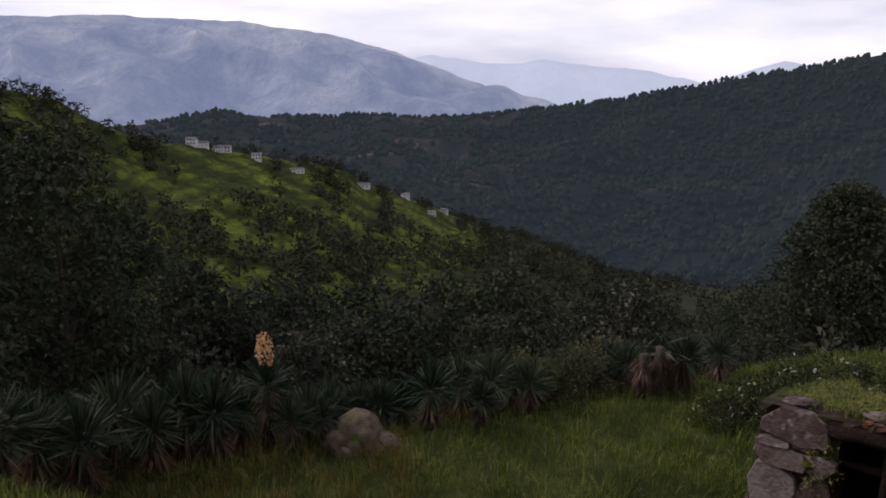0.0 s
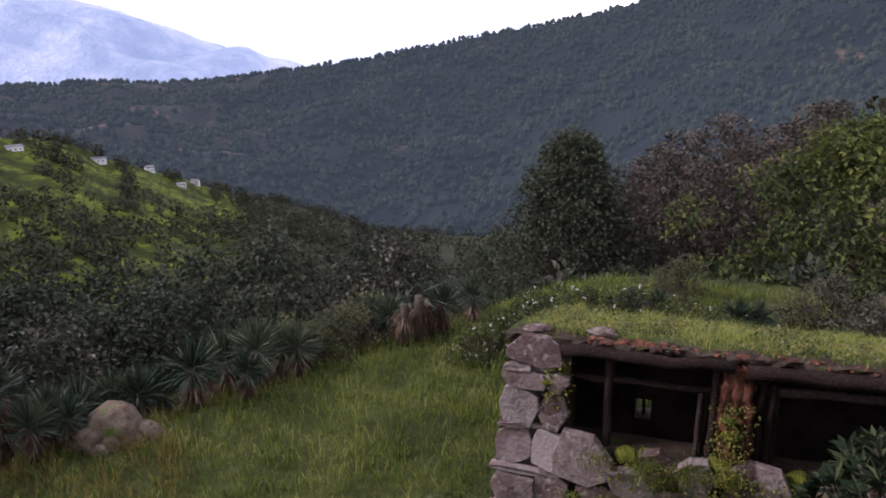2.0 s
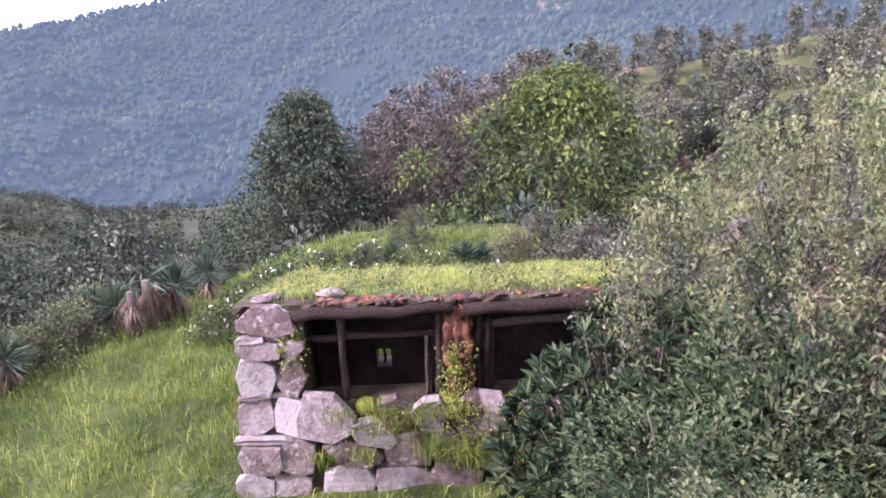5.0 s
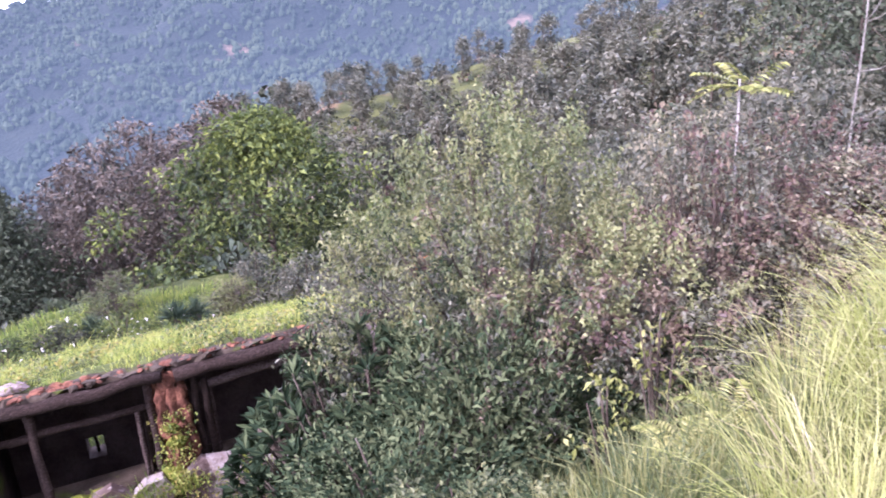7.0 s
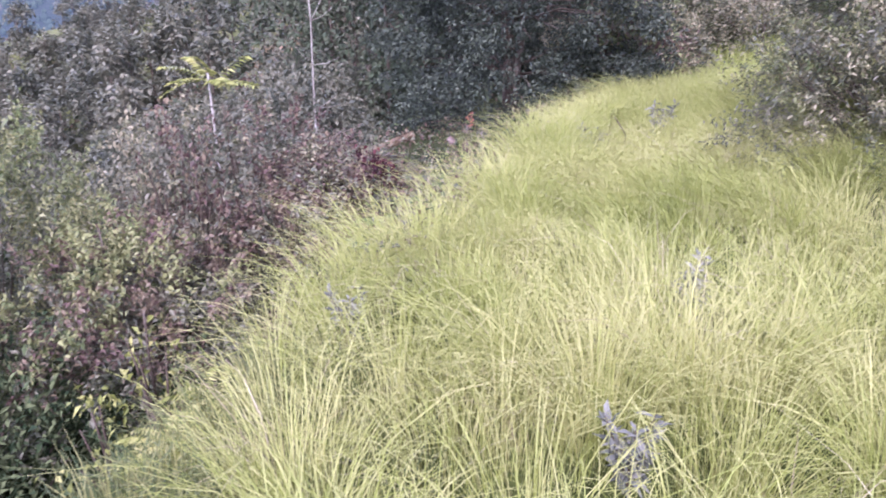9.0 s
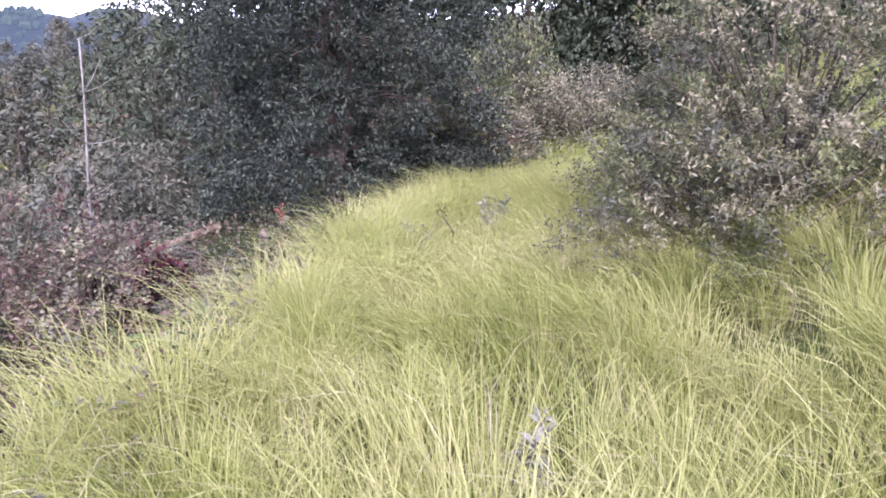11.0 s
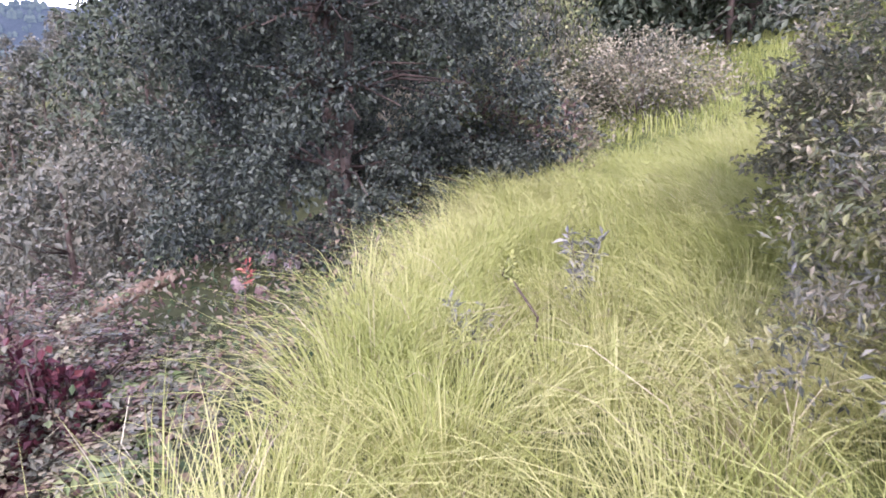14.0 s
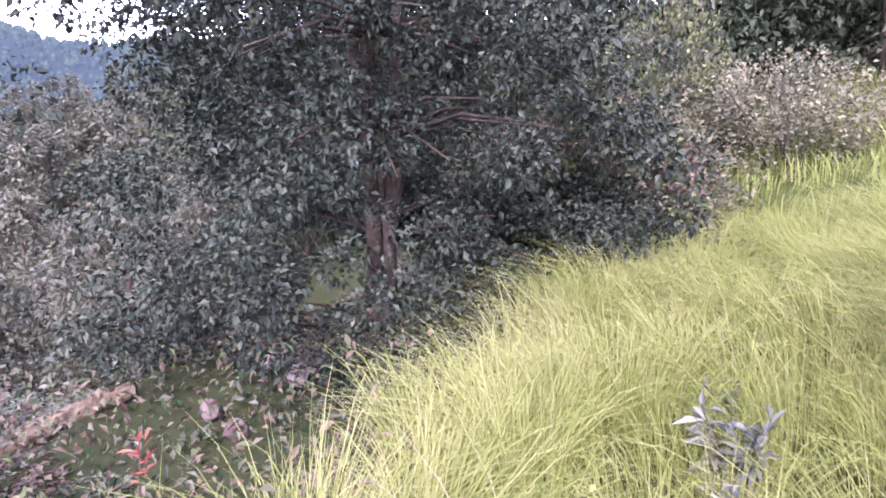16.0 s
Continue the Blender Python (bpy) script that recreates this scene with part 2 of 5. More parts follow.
M_INNER = mat("dark_brown_inner_wall", [(0.03, 0.022, 0.018), (0.07, 0.05, 0.043), (0.12, 0.092, 0.08)], scale=2, fine=20, bump=0.8)
M_MOSS = mat("moss", [(0.04, 0.05, 0.01), (0.10, 0.11, 0.015), (0.17, 0.16, 0.03)], scale=6, fine=60, bump=1.0)
M_EARTH = mat("dark_earth", [(0.02, 0.014, 0.01), (0.045, 0.033, 0.024), (0.08, 0.06, 0.045)], scale=4, fine=30, bump=1.0, stain=((0.06, 0.07, 0.015), 3.0, 0.55, 0.65))
M_PAINT = mat("whitewashed_wall", [(0.7, 0.68, 0.65), (0.78, 0.76, 0.73), (0.83, 0.82, 0.8)], scale=0.3, fine=3, bump=0.2)
M_SLATE = mat("slate_roof", [(0.12, 0.12, 0.13), (0.2, 0.2, 0.21), (0.3, 0.3, 0.31)], scale=0.3, fine=4, bump=0.4)
M_DARK = mat("dark_window", [(0.01, 0.01, 0.012), (0.02, 0.02, 0.022), (0.03, 0.03, 0.03)], rough=0.3, bump=0)

# ---- mesh helpers ----
RNG = np.random.default_rng(7)


def mesh_of(name, verts, faces, materials, index=None, smooth=False):
    """A mesh from arrays of points and of equal-sided faces."""
    v, f = np.asarray(verts, np.float32).reshape(-1, 3), np.asarray(faces, np.int32)
    me = bpy.data.meshes.new(name)
    me.vertices.add(len(v))
    me.vertices.foreach_set("co", v.ravel())
    k = f.shape[1]
    me.loops.add(f.size)
    me.loops.foreach_set("vertex_index", f.ravel())
    me.polygons.add(len(f))
    me.polygons.foreach_set("loop_start", np.arange(0, f.size, k, dtype=np.int32))
    if index is not None:
        me.polygons.foreach_set("material_index", np.asarray(index, np.int32))
    me.polygons.foreach_set("use_smooth", np.full(len(f), smooth))
    for m in materials if isinstance(materials, (list, tuple)) else [materials]:
        me.materials.append(m)
    me.update(calc_edges=True)
    me.validate()
    return me


def thing(name, label, category, x=0.0, y=0.0, z=0.0, group="", kind=""):
    ob = new(name)
    ob.matrix_basis = pose(x, y, z)
    return tagged(ob, label, category, group, kind)


def mpart(name, me, parent, label=""):
    ob = new(name, me)
    ob.parent = parent
    if label:
        tagged(ob, label)
    return ob


def part(name, bm, material, parent, label="", smooth=False):
    me = bpy.data.meshes.new(name)
    for f in bm.faces:
        f.smooth = smooth
    bm.to_mesh(me)
    bm.free()
    me.materials.append(material)
    return mpart(name, me, parent, label)


def unit(v):
    return v / np.maximum(np.linalg.norm(v, axis=-1, keepdims=True), 1e-9)


def leaf_quads(base, way, length, width, droop=0.15):
    """Folded leaves: base point, direction, length and width arrays. Four points and one bent face each."""
    n = len(base)
    way = unit(way)
    side = unit(np.cross(way, unit(RNG.normal(size=(n, 3)) * 0.6 + (0, 0, 1))))
    up = np.cross(side, way)
    length, width = np.broadcast_to(length, n)[:, None], np.broadcast_to(width, n)[:, None]
    mid = base + way * length * 0.5
    tip = base + way * length - (0, 0, 1) * length * droop
    v = np.stack([base, mid + side * width / 2 + up * width * 0.18, tip, mid - side * width / 2 + up * width * 0.18], 1)
    return v.reshape(-1, 3), np.arange(4 * n).reshape(-1, 4)


def blades(base, lean, height, width, curl=0.5, steps=(0, 0.4, 0.75, 1.0)):
    """Grass blades: three bent segments each, narrowing to the tip."""
    n = len(base)
    height, width = np.broadcast_to(height, n)[:, None], np.broadcast_to(width, n)[:, None]
    lean = np.column_stack([lean, np.zeros(n)])
    side = unit(np.cross(unit(lean + 1e-6), (0, 0, 1)) + RNG.normal(size=(n, 3)) * 0.5)
    rows = []
    for k in steps:
        c = base + (0, 0, 1) * height * (k - curl * 0.45 * k ** 3) + lean * height * k ** 1.8
        w = width * (1 - k) ** 0.6 / 2 + 0.0004
        rows += [c - side * w, c + side * w]
    v = np.stack(rows, 1).reshape(-1, 3)
    b = (np.arange(n) * 2 * len(steps))[:, None]
    f = np.concatenate([b + [2 * k, 2 * k + 1, 2 * k + 3, 2 * k + 2] for k in range(len(steps) - 1)])
    return v, f


def tube(points, radii, sides=7, rough=0.0):
    """A tapered round limb along points."""
    p = np.asarray(points, float)
    t = unit(np.gradient(p, axis=0))
    a = unit(np.cross(t, (0.31, 0.9, 0.11)))
    b = np.cross(t, a)
    ang = np.linspace(0, 2 * np.pi, sides, endpoint=False)
    r = np.asarray(radii, float)[:, None, None] * (1 + rough * RNG.normal(size=(len(p), sides, 1)))
    v = p[:, None] + r * (np.cos(ang)[None, :, None] * a[:, None] + np.sin(ang)[None, :, None] * b[:, None])
    f = []
    for i in range(len(p) - 1):
        for j in range(sides):
            k = (j + 1) % sides
            f.append((i * sides + j, i * sides + k, (i + 1) * sides + k, (i + 1) * sides + j))
    v = v.reshape(-1, 3)
    n = len(v)
    v = np.vstack([v, p[:1], p[-1:]])
    for j in range(sides):
        k = (j + 1) % sides
        f.append((k, j, n, n))
        f.append((n - sides + j, n - sides + k, n + 1, n + 1))
    return v, np.array(f)


def join(pieces):
    vs, fs, at = [], [], 0
    for v, f in pieces:
        vs.append(v)
        fs.append(f + at)
        at += len(v)
    return np.vstack(vs), np.vstack(fs)


def branch_mesh(name, pieces, material):
    v, f = join(pieces)
    quads = f[f[:, 2] != f[:, 3]]
    tris = f[f[:, 2] == f[:, 3]][:, :3]
    me = bpy.data.meshes.new(name)
    me.from_pydata(v.tolist(), [], quads.tolist() + tris.tolist())
    for p in me.polygons:
        p.use_smooth = True
    me.materials.append(material)
    return me


# ---- the lie of the land ----
PD, PN = np.array([0.922, -0.387]), np.array([0.387, 0.922])
HUT_A, HUT_W, HUT_N = np.array([3.85, 8.0]), np.array([0.777, -0.629]), np.array([-0.629, -0.777])
HUT_LEN, HUT_DEEP = 5.6, 3.3


def sstep(a, b, x):
    t = np.clip((x - a) / (b - a), 0, 1)
    return t * t * (3 - 2 * t)


def ripple(x, y, scale, seed=0.0):
    x, y = x * scale + seed, y * scale - seed * 1.7
    return (np.sin(x * 1.3 + 1.7 * np.sin(y * 0.9 + seed)) + np.sin(y * 1.7 + 1.3 * np.sin(x * 1.1)) + 0.6 * np.sin(2.3 * x + 2.9 * y) + 0.5 * np.sin(3.7 * x - 3.1 * y + 2)) / 3.1


def edge_u(s):
    """The left edge of the grass, along the path."""
    return np.interp(s, [1, 4, 5, 6.5, 8.5, 12, 14, 18], [0.75, 0.55, 0.5, 0.42, 0.2, -0.5, -1.2, -1.6])


def near_z(x, y):
    s, u = x * PD[0] + y * PD[1], x * PN[0] + y * PN[1]
    edge = edge_u(s)
    soft = 0.75 - 0.25 * sstep(6, 12, s)
    d = np.maximum(u - edge, 0)
    low = -4.55 - 0.6 * sstep(6, -6, s) * 0.6
    drop = -soft * d * (0.35 + 0.65 * sstep(0, 1.5, d))
    drop = drop + 0.6 * np.clip(d - 0.7, 0, 1.7) * sstep(7.2, 8.6, s) * sstep(12.4, 10.8, s)
    lower = np.maximum(drop, low)
    lower = np.where(s > 9, np.maximum(drop, -7.0), lower)
    z = np.where(u > edge, lower, 0.0)
    z = z + 0.24 * np.maximum(-1.3 - u, 0) * sstep(0, 4, -1.3 - u + 1) - 0.012 * np.clip(s, 0, 14)
    # far rim of the lower terrace
    rim = 12.2 + 0.33 * (x + 1.8) + 0.4 * sstep(2, 6, x) - 0.4 * np.maximum(x - 10, 0) - 0.6 * np.maximum(x - 12.5, 0)
    z = z - 0.2 * sstep(11, 15, np.hypot(x, y)) * sstep(4, 9, x)
    z = z - 0.6 * np.maximum(y - rim, 0) * sstep(rim - 0.5, rim + 2.5, y)
    # knoll behind the hut
    z = z + 0.2 * np.exp(-((x - 11) ** 2 + (y - 14.5) ** 2) / 9.0)
    z = z + 0.06 * ripple(x, y, 1.1) + 0.03 * ripple(x, y, 3.2, 4)
    a, b = (x - HUT_A[0]) * HUT_W[0] + (y - HUT_A[1]) * HUT_W[1], -((x - HUT_A[0]) * HUT_N[0] + (y - HUT_A[1]) * HUT_N[1])
    inside = sstep(0.1, 0.3, a) * sstep(HUT_LEN - 0.1, HUT_LEN - 0.3, a) * sstep(0.1, 0.3, b) * sstep(HUT_DEEP - 0.1, HUT_DEEP - 0.3, b)
    return z * (1 - inside) + np.minimum(z, -5.7) * inside


A_HEAD = [-180, -60, -31, -28, -25, -20.5, -13.3, -8, -3.8, 3, 10, 15.6, 22, 30, 34, 40, 47.7, 54, 61, 68, 80, 100, 120, 140, 180]
A_ELEV = [10, 4, 0.3, -0.4, -1.8, -3.2, -4.6, -5.4, -7.4, -10, -12, -13.7, -14, -13.0, -11.5, -9, -7, -5.2, -4, -2.6, -0.5, 3, 5, 8, 10]
A_DIST = [120, 300, 450, 470, 490, 530, 600, 640, 680, 750, 800, 820, 700, 380, 220, 120, 120, 130, 140, 150, 150, 120, 70, 60, 120]
B_HEAD = [-180, -31, -20.8, -17.2, -13.2, -6, 0.7, 6.8, 13.6, 19.4, 25, 30.6, 35, 45, 72, 77, 82, 100, 180]
B_ELEV = [2, -2.5, -1.9, -1.1, -1.6, -1.5, -1.7, -1.1, -0.2, 0.8, 1.8, 2.7, 3.7, 5.0, 5.2, 4.9, 4.6, 5, 2]
C_HEAD = [-180, -40, -30, -24, -15, -8.3, -3.6, 2.9, 6.4, 12, 180]
C_ELEV = [2, 5.0, 5.2, 5.6, 5.4, 4.6, 3.3, 0.9, -0.9, -3, -3]
D_HEAD = [-180, -8, -1, 2, 5, 7.6, 11, 14.3, 19.4, 22, 24.7, 28, 40, 180]
D_ELEV = [1, 1, 3.1, 2.6, 2.3, 2.7, 2.2, 2.0, 0.9, 1.6, 2.4, 1.6, 2, 2]
EYE0 = 1.5


def land_z(head, r):
    """Height of the land at headings (degrees, clockwise from +y) and distances."""
    head, r = np.broadcast_arrays(np.asarray(head, float), np.asarray(r, float))
    x, y = r * np.sin(np.radians(head)), r * np.cos(np.radians(head))
    zn = near_z(x, y)
    R0 = 24.0
    z0 = near_z(R0 * np.sin(np.radians(head)), R0 * np.cos(np.radians(head)))
    e0 = np.degrees(np.arctan2(z0 - EYE0, R0))
    ra, ea = np.interp(head, A_HEAD, A_DIST), np.interp(head, A_HEAD, A_ELEV)
    rb, eb = 2400 - 500 * sstep(30, 70, head), np.interp(head, B_HEAD, B_ELEV)
    ec = np.interp(head, C_HEAD, C_ELEV)
    ef = np.interp(head, [-180, -60, -31, 5, 16, 30, 60, 75, 90, 110, 140, 180], [3, -8, -15, -17, -19, -19, -18.5, -11, -6, -1, 3, 5])
    rf = np.maximum(0.4 * ra, 40)
    lr = np.log(r)
    def seg(r1, e1, r2, e2, p=1.0):
        t = np.clip((lr - np.log(r1)) / (np.log(r2) - np.log(r1)), 0, 1)
        return e1 + (e2 - e1) * t ** p
    e = seg(R0, e0, rf, ef)
    e = np.where(r > rf, seg(rf, ef, ra, ea), e)
    eb0 = np.minimum(ea - 1.5, -9)
    rb0 = np.maximum(ra * 1.25, 950)
    e = np.where(r > ra, seg(ra, ea, rb0, eb0), e)
    e = np.where(r > rb0, seg(rb0, eb0, rb, eb, 0.85), e)
    e = np.where(r > rb, seg(rb, eb, 2900, np.minimum(eb - 1.5, -3)), e)
    e = np.where(r > 2900, seg(2900, np.minimum(eb - 1.5, -3), 3900, ec), e)
    e = np.where(r > 3900, seg(3900, ec, 4100, np.minimum(ec - 0.6, -2)), e)
    e = np.where(r > 4100, seg(4100, np.minimum(ec - 0.6, -2), 4700, np.interp(head, D_HEAD, D_ELEV)), e)
    e = np.where(r > 4700, seg(4700, np.interp(head, D_HEAD, D_ELEV), 4900, -2), e)
    z = EYE0 + r * np.tan(np.radians(e))
    wob = sstep(24, 60, r) * r * (0.006 * ripple(x, y, 14 / np.maximum(r, 30)) + 0.003 * ripple(x, y, 45 / np.maximum(r, 30), 3))
    spurs = sstep(1000, 1500, r) * sstep(2400, 2000, r) * 75 * np.abs(ripple(x, y, 0.0045, 1)) + sstep(2950, 3300, r) * sstep(3900, 3500, r) * 260 * (0.45 - np.abs(ripple(x, y, 0.0030, 5)))
    crest = sstep(2000, 2400, r) * r * 0.0016 * ripple(x, y, 0.02, 2)
    z = z + wob * sstep(2600, 900, r) + spurs - 40 * sstep(1000, 1500, r) * sstep(2400, 2000, r) + crest
    # field steps on the sunny slope
    step = 4.5
    terrace = (np.floor(z / step) + sstep(0.55, 1.0, z / step - np.floor(z / step))) * step
    amount = 0.7 * sstep(180, 260, r) * sstep(900, 700, r) * sstep(14, 4, head)
    z = z + (terrace - z) * amount
    return np.where(r < R0, zn, z)


def ground_at(x, y):
    r = np.hypot(x, y)
    return land_z(np.degrees(np.arctan2(x, y)), np.maximum(r, 0.3))


def build_ground():
    heads = np.concatenate([np.arange(-180, -45, 5.0), np.arange(-45, 150, 0.6), np.arange(150, 180, 5.0)])
    radii = np.concatenate([np.geomspace(0.4, 24, 130), np.geomspace(24.6, 200, 60), np.geomspace(203, 900, 110), np.geomspace(920, 4900, 80)])
    H, R = np.meshgrid(heads, radii, indexing="ij")
    Z = land_z(H, R)
    X, Y = R * np.sin(np.radians(H)), R * np.cos(np.radians(H))
    nh, nr = H.shape
    v = np.stack([X, Y, Z], -1).reshape(-1, 3)
    i, j = np.meshgrid(np.arange(nh), np.arange(nr - 1), indexing="ij")
    i2 = (i + 1) % nh
    f = np.stack([i * nr + j, i * nr + j + 1, i2 * nr + j + 1, i2 * nr + j], -1).reshape(-1, 4)
    hc, rc = H[:, :-1].ravel(), R[:, :-1].ravel()
    ra = np.interp(hc, A_HEAD, A_DIST)
    idx = np.zeros(len(f), int)
    idx[rc > 26] = 1
    idx[(rc > 26) & (hc > 40) & (hc < 110)] = 2
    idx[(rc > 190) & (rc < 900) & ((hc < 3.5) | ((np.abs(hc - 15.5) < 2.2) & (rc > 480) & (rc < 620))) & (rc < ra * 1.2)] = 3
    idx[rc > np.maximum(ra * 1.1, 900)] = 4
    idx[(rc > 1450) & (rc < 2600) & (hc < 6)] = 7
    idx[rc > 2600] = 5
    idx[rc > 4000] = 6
    gx, gy = rc * np.sin(np.radians(hc)), rc * np.cos(np.radians(hc))
    below = gx * PN[0] + gy * PN[1] > edge_u(gx * PD[0] + gy * PD[1]) + 0.5
    idx[(rc > 5) & (rc < 60) & (hc > 60) & (hc <= 112) & below] = 1
    idx[(rc < 60) & ~((hc <= 112) & below) & ((hc > 104) | (hc < -60))] = 0
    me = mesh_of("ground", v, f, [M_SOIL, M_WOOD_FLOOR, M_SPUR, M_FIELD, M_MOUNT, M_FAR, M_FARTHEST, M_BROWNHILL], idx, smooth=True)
    # the centre
    bm = bmesh.new()
    bm.from_mesh(me)
    bm.verts.ensure_lookup_table()
    bm.faces.new([bm.verts[k * nr] for k in range(nh)][::-1])
    bm.normal_update()
    bm.to_mesh(me)
    bm.free()
    return tagged(new("ground", me), "green hillside falling to a wooded valley and hazy mountains", "ground", kind="structure")


build_ground()


# ---- woods ----
def crown_leaves(clumps, spread, per, size, aspect=0.5):
    """Leaves gathered in clumps: centres (n,3), radius of each clump."""
    n = len(clumps)
    c = np.repeat(clumps, per, 0)
    d = unit(RNG.normal(size=(n * per, 3)) + (0, 0, 0.25))
    off = d * (np.repeat(np.broadcast_to(spread, n), per) * RNG.uniform(0.25, 1.0, n * per) ** 0.5)[:, None] * (0.8, 0.8, 0.55)
    way = unit(d * 0.7 + RNG.normal(size=off.shape) * 0.55 - (0, 0, 0.15))
    ln = size * RNG.uniform(0.6, 1.3, len(c))
    return leaf_quads(c + off, way, ln, ln * aspect)


def tree_meshes(height, width, low=0.12, every=5, clumps=110, per=26, leaf=0.25, form="round", trunk=0.16, bare=0.0, spread=None, seed=0):
    """Limbs and crown of one tree, base at the origin."""
    g = np.random.default_rng(seed)
    t = np.linspace(0, 1, 7)
    bend = np.cumsum(g.normal(size=(7, 2)) * 0.03 * height / 6, 0)
    spine = np.column_stack([bend - bend[0], t * height * 0.93])
    spine[0, 2] = -0.35
    limbs = [tube(spine, trunk * (1.15 - t), 8, 0.06)]
    pts = []
    for k in range(clumps):
        q = g.uniform() ** 0.8
        h = low + (1 - low) * q
        if form == "cone":
            rad = (1 - q) ** 0.75 * 0.95 + 0.06
        elif form == "column":
            rad = 0.75 * np.sqrt(max(0.03, 1 - abs(2 * q - 0.9) ** 2.4))
        else:
            rad = np.sqrt(max(0.04, 1 - (2 * q - 0.85) ** 2 * 0.75)) * (1.0 if q < 0.8 else 0.75)
        a = g.uniform(0, 2 * np.pi)
        lobes = 1 + 0.22 * np.sin(3 * a + seed + 4 * q) + 0.14 * np.sin(5 * a - 7 * q)
        rr = width / 2 * rad * lobes * g.uniform(0.35, 1.0) ** 0.6
        c = np.array([np.interp(h, t, spine[:, 0]) + rr * np.cos(a), np.interp(h, t, spine[:, 1]) + rr * np.sin(a), h * height])
        pts.append(c)
        if k % every == 0 and rr > 0.15 * width:
            h0 = max(0.1, h - 0.18)
            s = np.array([np.interp(h0, t, spine[:, 0]), np.interp(h0, t, spine[:, 1]), h0 * height])
            m = (s + c) / 2 - (0, 0, 0.03 * height)
            limbs.append(tube([s, m, c], [trunk * 0.4 * (1 - 0.6 * h), trunk * 0.24 * (1 - 0.5 * h), trunk * 0.05], 5, 0.05))
    pts = np.array(pts)[g.uniform(size=clumps) > bare]
    sp = spread or width * 0.14
    v, f = crown_leaves(pts, sp * g.uniform(0.7, 1.35, len(pts)), per, leaf)
    return limbs, (v, f)


def tree(name, label, leaf_mat, bark=None, **kw):
    ob = thing(name, label, "tree")
    limbs, (v, f) = tree_meshes(**kw)
    mpart("trunk", branch_mesh("trunk", limbs, bark or M_BARK), ob)
    mpart("crown", mesh_of("crown", v, f, leaf_mat), ob)
    return ob


TOP_HEAD = [-60, -31, -28, -24, -19, -10, 5, 14, 20, 26, 32, 180]
TOP_ELEV = [3, -0.5, -3, -8, -11, -12.3, -12.8, -13.2, -14, -13, -8, 20]


def plant_at(ob, head, r, turn=0.0, scale=1.0, sink=0.0):
    x, y = r * math.sin(radians(head)), r * math.cos(radians(head))
    ob.matrix_basis = pose(x, y, float(ground_at(x, y)) - sink, 0, 0, turn) @ Matrix.Scale(scale, 4)
    return ob


def set_out(proto, places, sink=0.1, tall=0.0):
    """First place takes the tree itself, the others copies; none of the slope trees outgrows the skyline of the woods."""
    first = True
    for h, r, s in places:
        if tall:
            x, y = r * math.sin(radians(h)), r * math.cos(radians(h))
            top = EYE0 + r * math.tan(radians(np.interp(h, TOP_HEAD, TOP_ELEV) - RNG.uniform(0, 1.5)))
            s = min(s, (top - float(ground_at(x, y))) / tall)
            if s < 0.25:
                continue
        k, first = (0 if first else 1), False
        ob = proto if k == 0 else copy_thing(proto, Matrix())
        ob.scale = (1, 1, 1)
        plant_at(ob, h, r, RNG.uniform(0, 360), s, sink)


def scatter(n, h0, h1, r0, r1, s0=0.8, s1=1.2):
    return [(RNG.uniform(h0, h1), r0 * (r1 / r0) ** RNG.uniform(), RNG.uniform(s0, s1)) for _ in range(n)]


def crowned(proto, tall, places):
    """Trees whose tops stand at known heights against the valley: heading, distance, top in degrees."""
    for k, (h, r, top) in enumerate(places):
        ob = proto if k == 0 else copy_thing(proto, Matrix())
        ob.scale = (1, 1, 1)
        x, y = r * math.sin(radians(h)), r * math.cos(radians(h))
        need = EYE0 + r * math.tan(radians(top)) - float(ground_at(x, y)) + 0.1
        plant_at(ob, h, r, RNG.uniform(0, 360), need / tall, 0.1)


oak = tree("oak_tree", "dark evergreen oak with a dense rounded crown", M_LEAF_DARK, height=9, width=7, clumps=105, per=21, leaf=0.38, spread=1.2, seed=3)
set_out(oak, [(-8.5, 33, 0.8), (-5.5, 37, 0.8), (-2.5, 35, 0.8), (0.5, 39, 0.8), (-11, 36, 0.8), (-14, 33, 0.8), (4, 34, 0.7)] + scatter(26, -42, 14, 30, 95) + scatter(10, 14, 27, 45, 120, 0.7, 1.0) + scatter(14, 14, 35, 32, 150, 0.4, 0.8), tall=9)
grey_oak = tree("oak_tree", "grey-green oak with a ragged crown on the wooded slope", M_LEAF_GREY, height=8, width=6.5, clumps=95, per=22, leaf=0.36, spread=1.1, seed=5)
set_out(grey_oak, scatter(19, -38, 16, 28, 80, 0.7, 1.1) + scatter(9, 34, 47, 32, 50, 0.6, 0.9), tall=8)
tall = tree("tall_tree", "tall dark tree standing on the steep slope below", M_LEAF_DARK, height=13, width=6.5, clumps=190, per=50, leaf=0.26, form="column", low=0.03, seed=8)
set_out(tall, [(-29, 26, 1.1), (-24.5, 30, 1.0), (-33, 32, 1.25), (-36, 24, 1.0), (-20, 36, 0.85)], tall=13)
yew = tree("conical_tree", "dark dense conical evergreen tree behind the grassy knoll", M_LEAF_DARK, height=8.2, width=8.6, clumps=420, per=60, leaf=0.19, form="cone", low=0.03, spread=0.75, seed=11)
crowned(yew, 8.4, [(29.4, 31, -6.1)])
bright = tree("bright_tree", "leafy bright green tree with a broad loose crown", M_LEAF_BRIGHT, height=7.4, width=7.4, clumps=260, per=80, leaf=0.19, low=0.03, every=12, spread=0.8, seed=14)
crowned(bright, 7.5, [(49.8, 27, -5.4)])
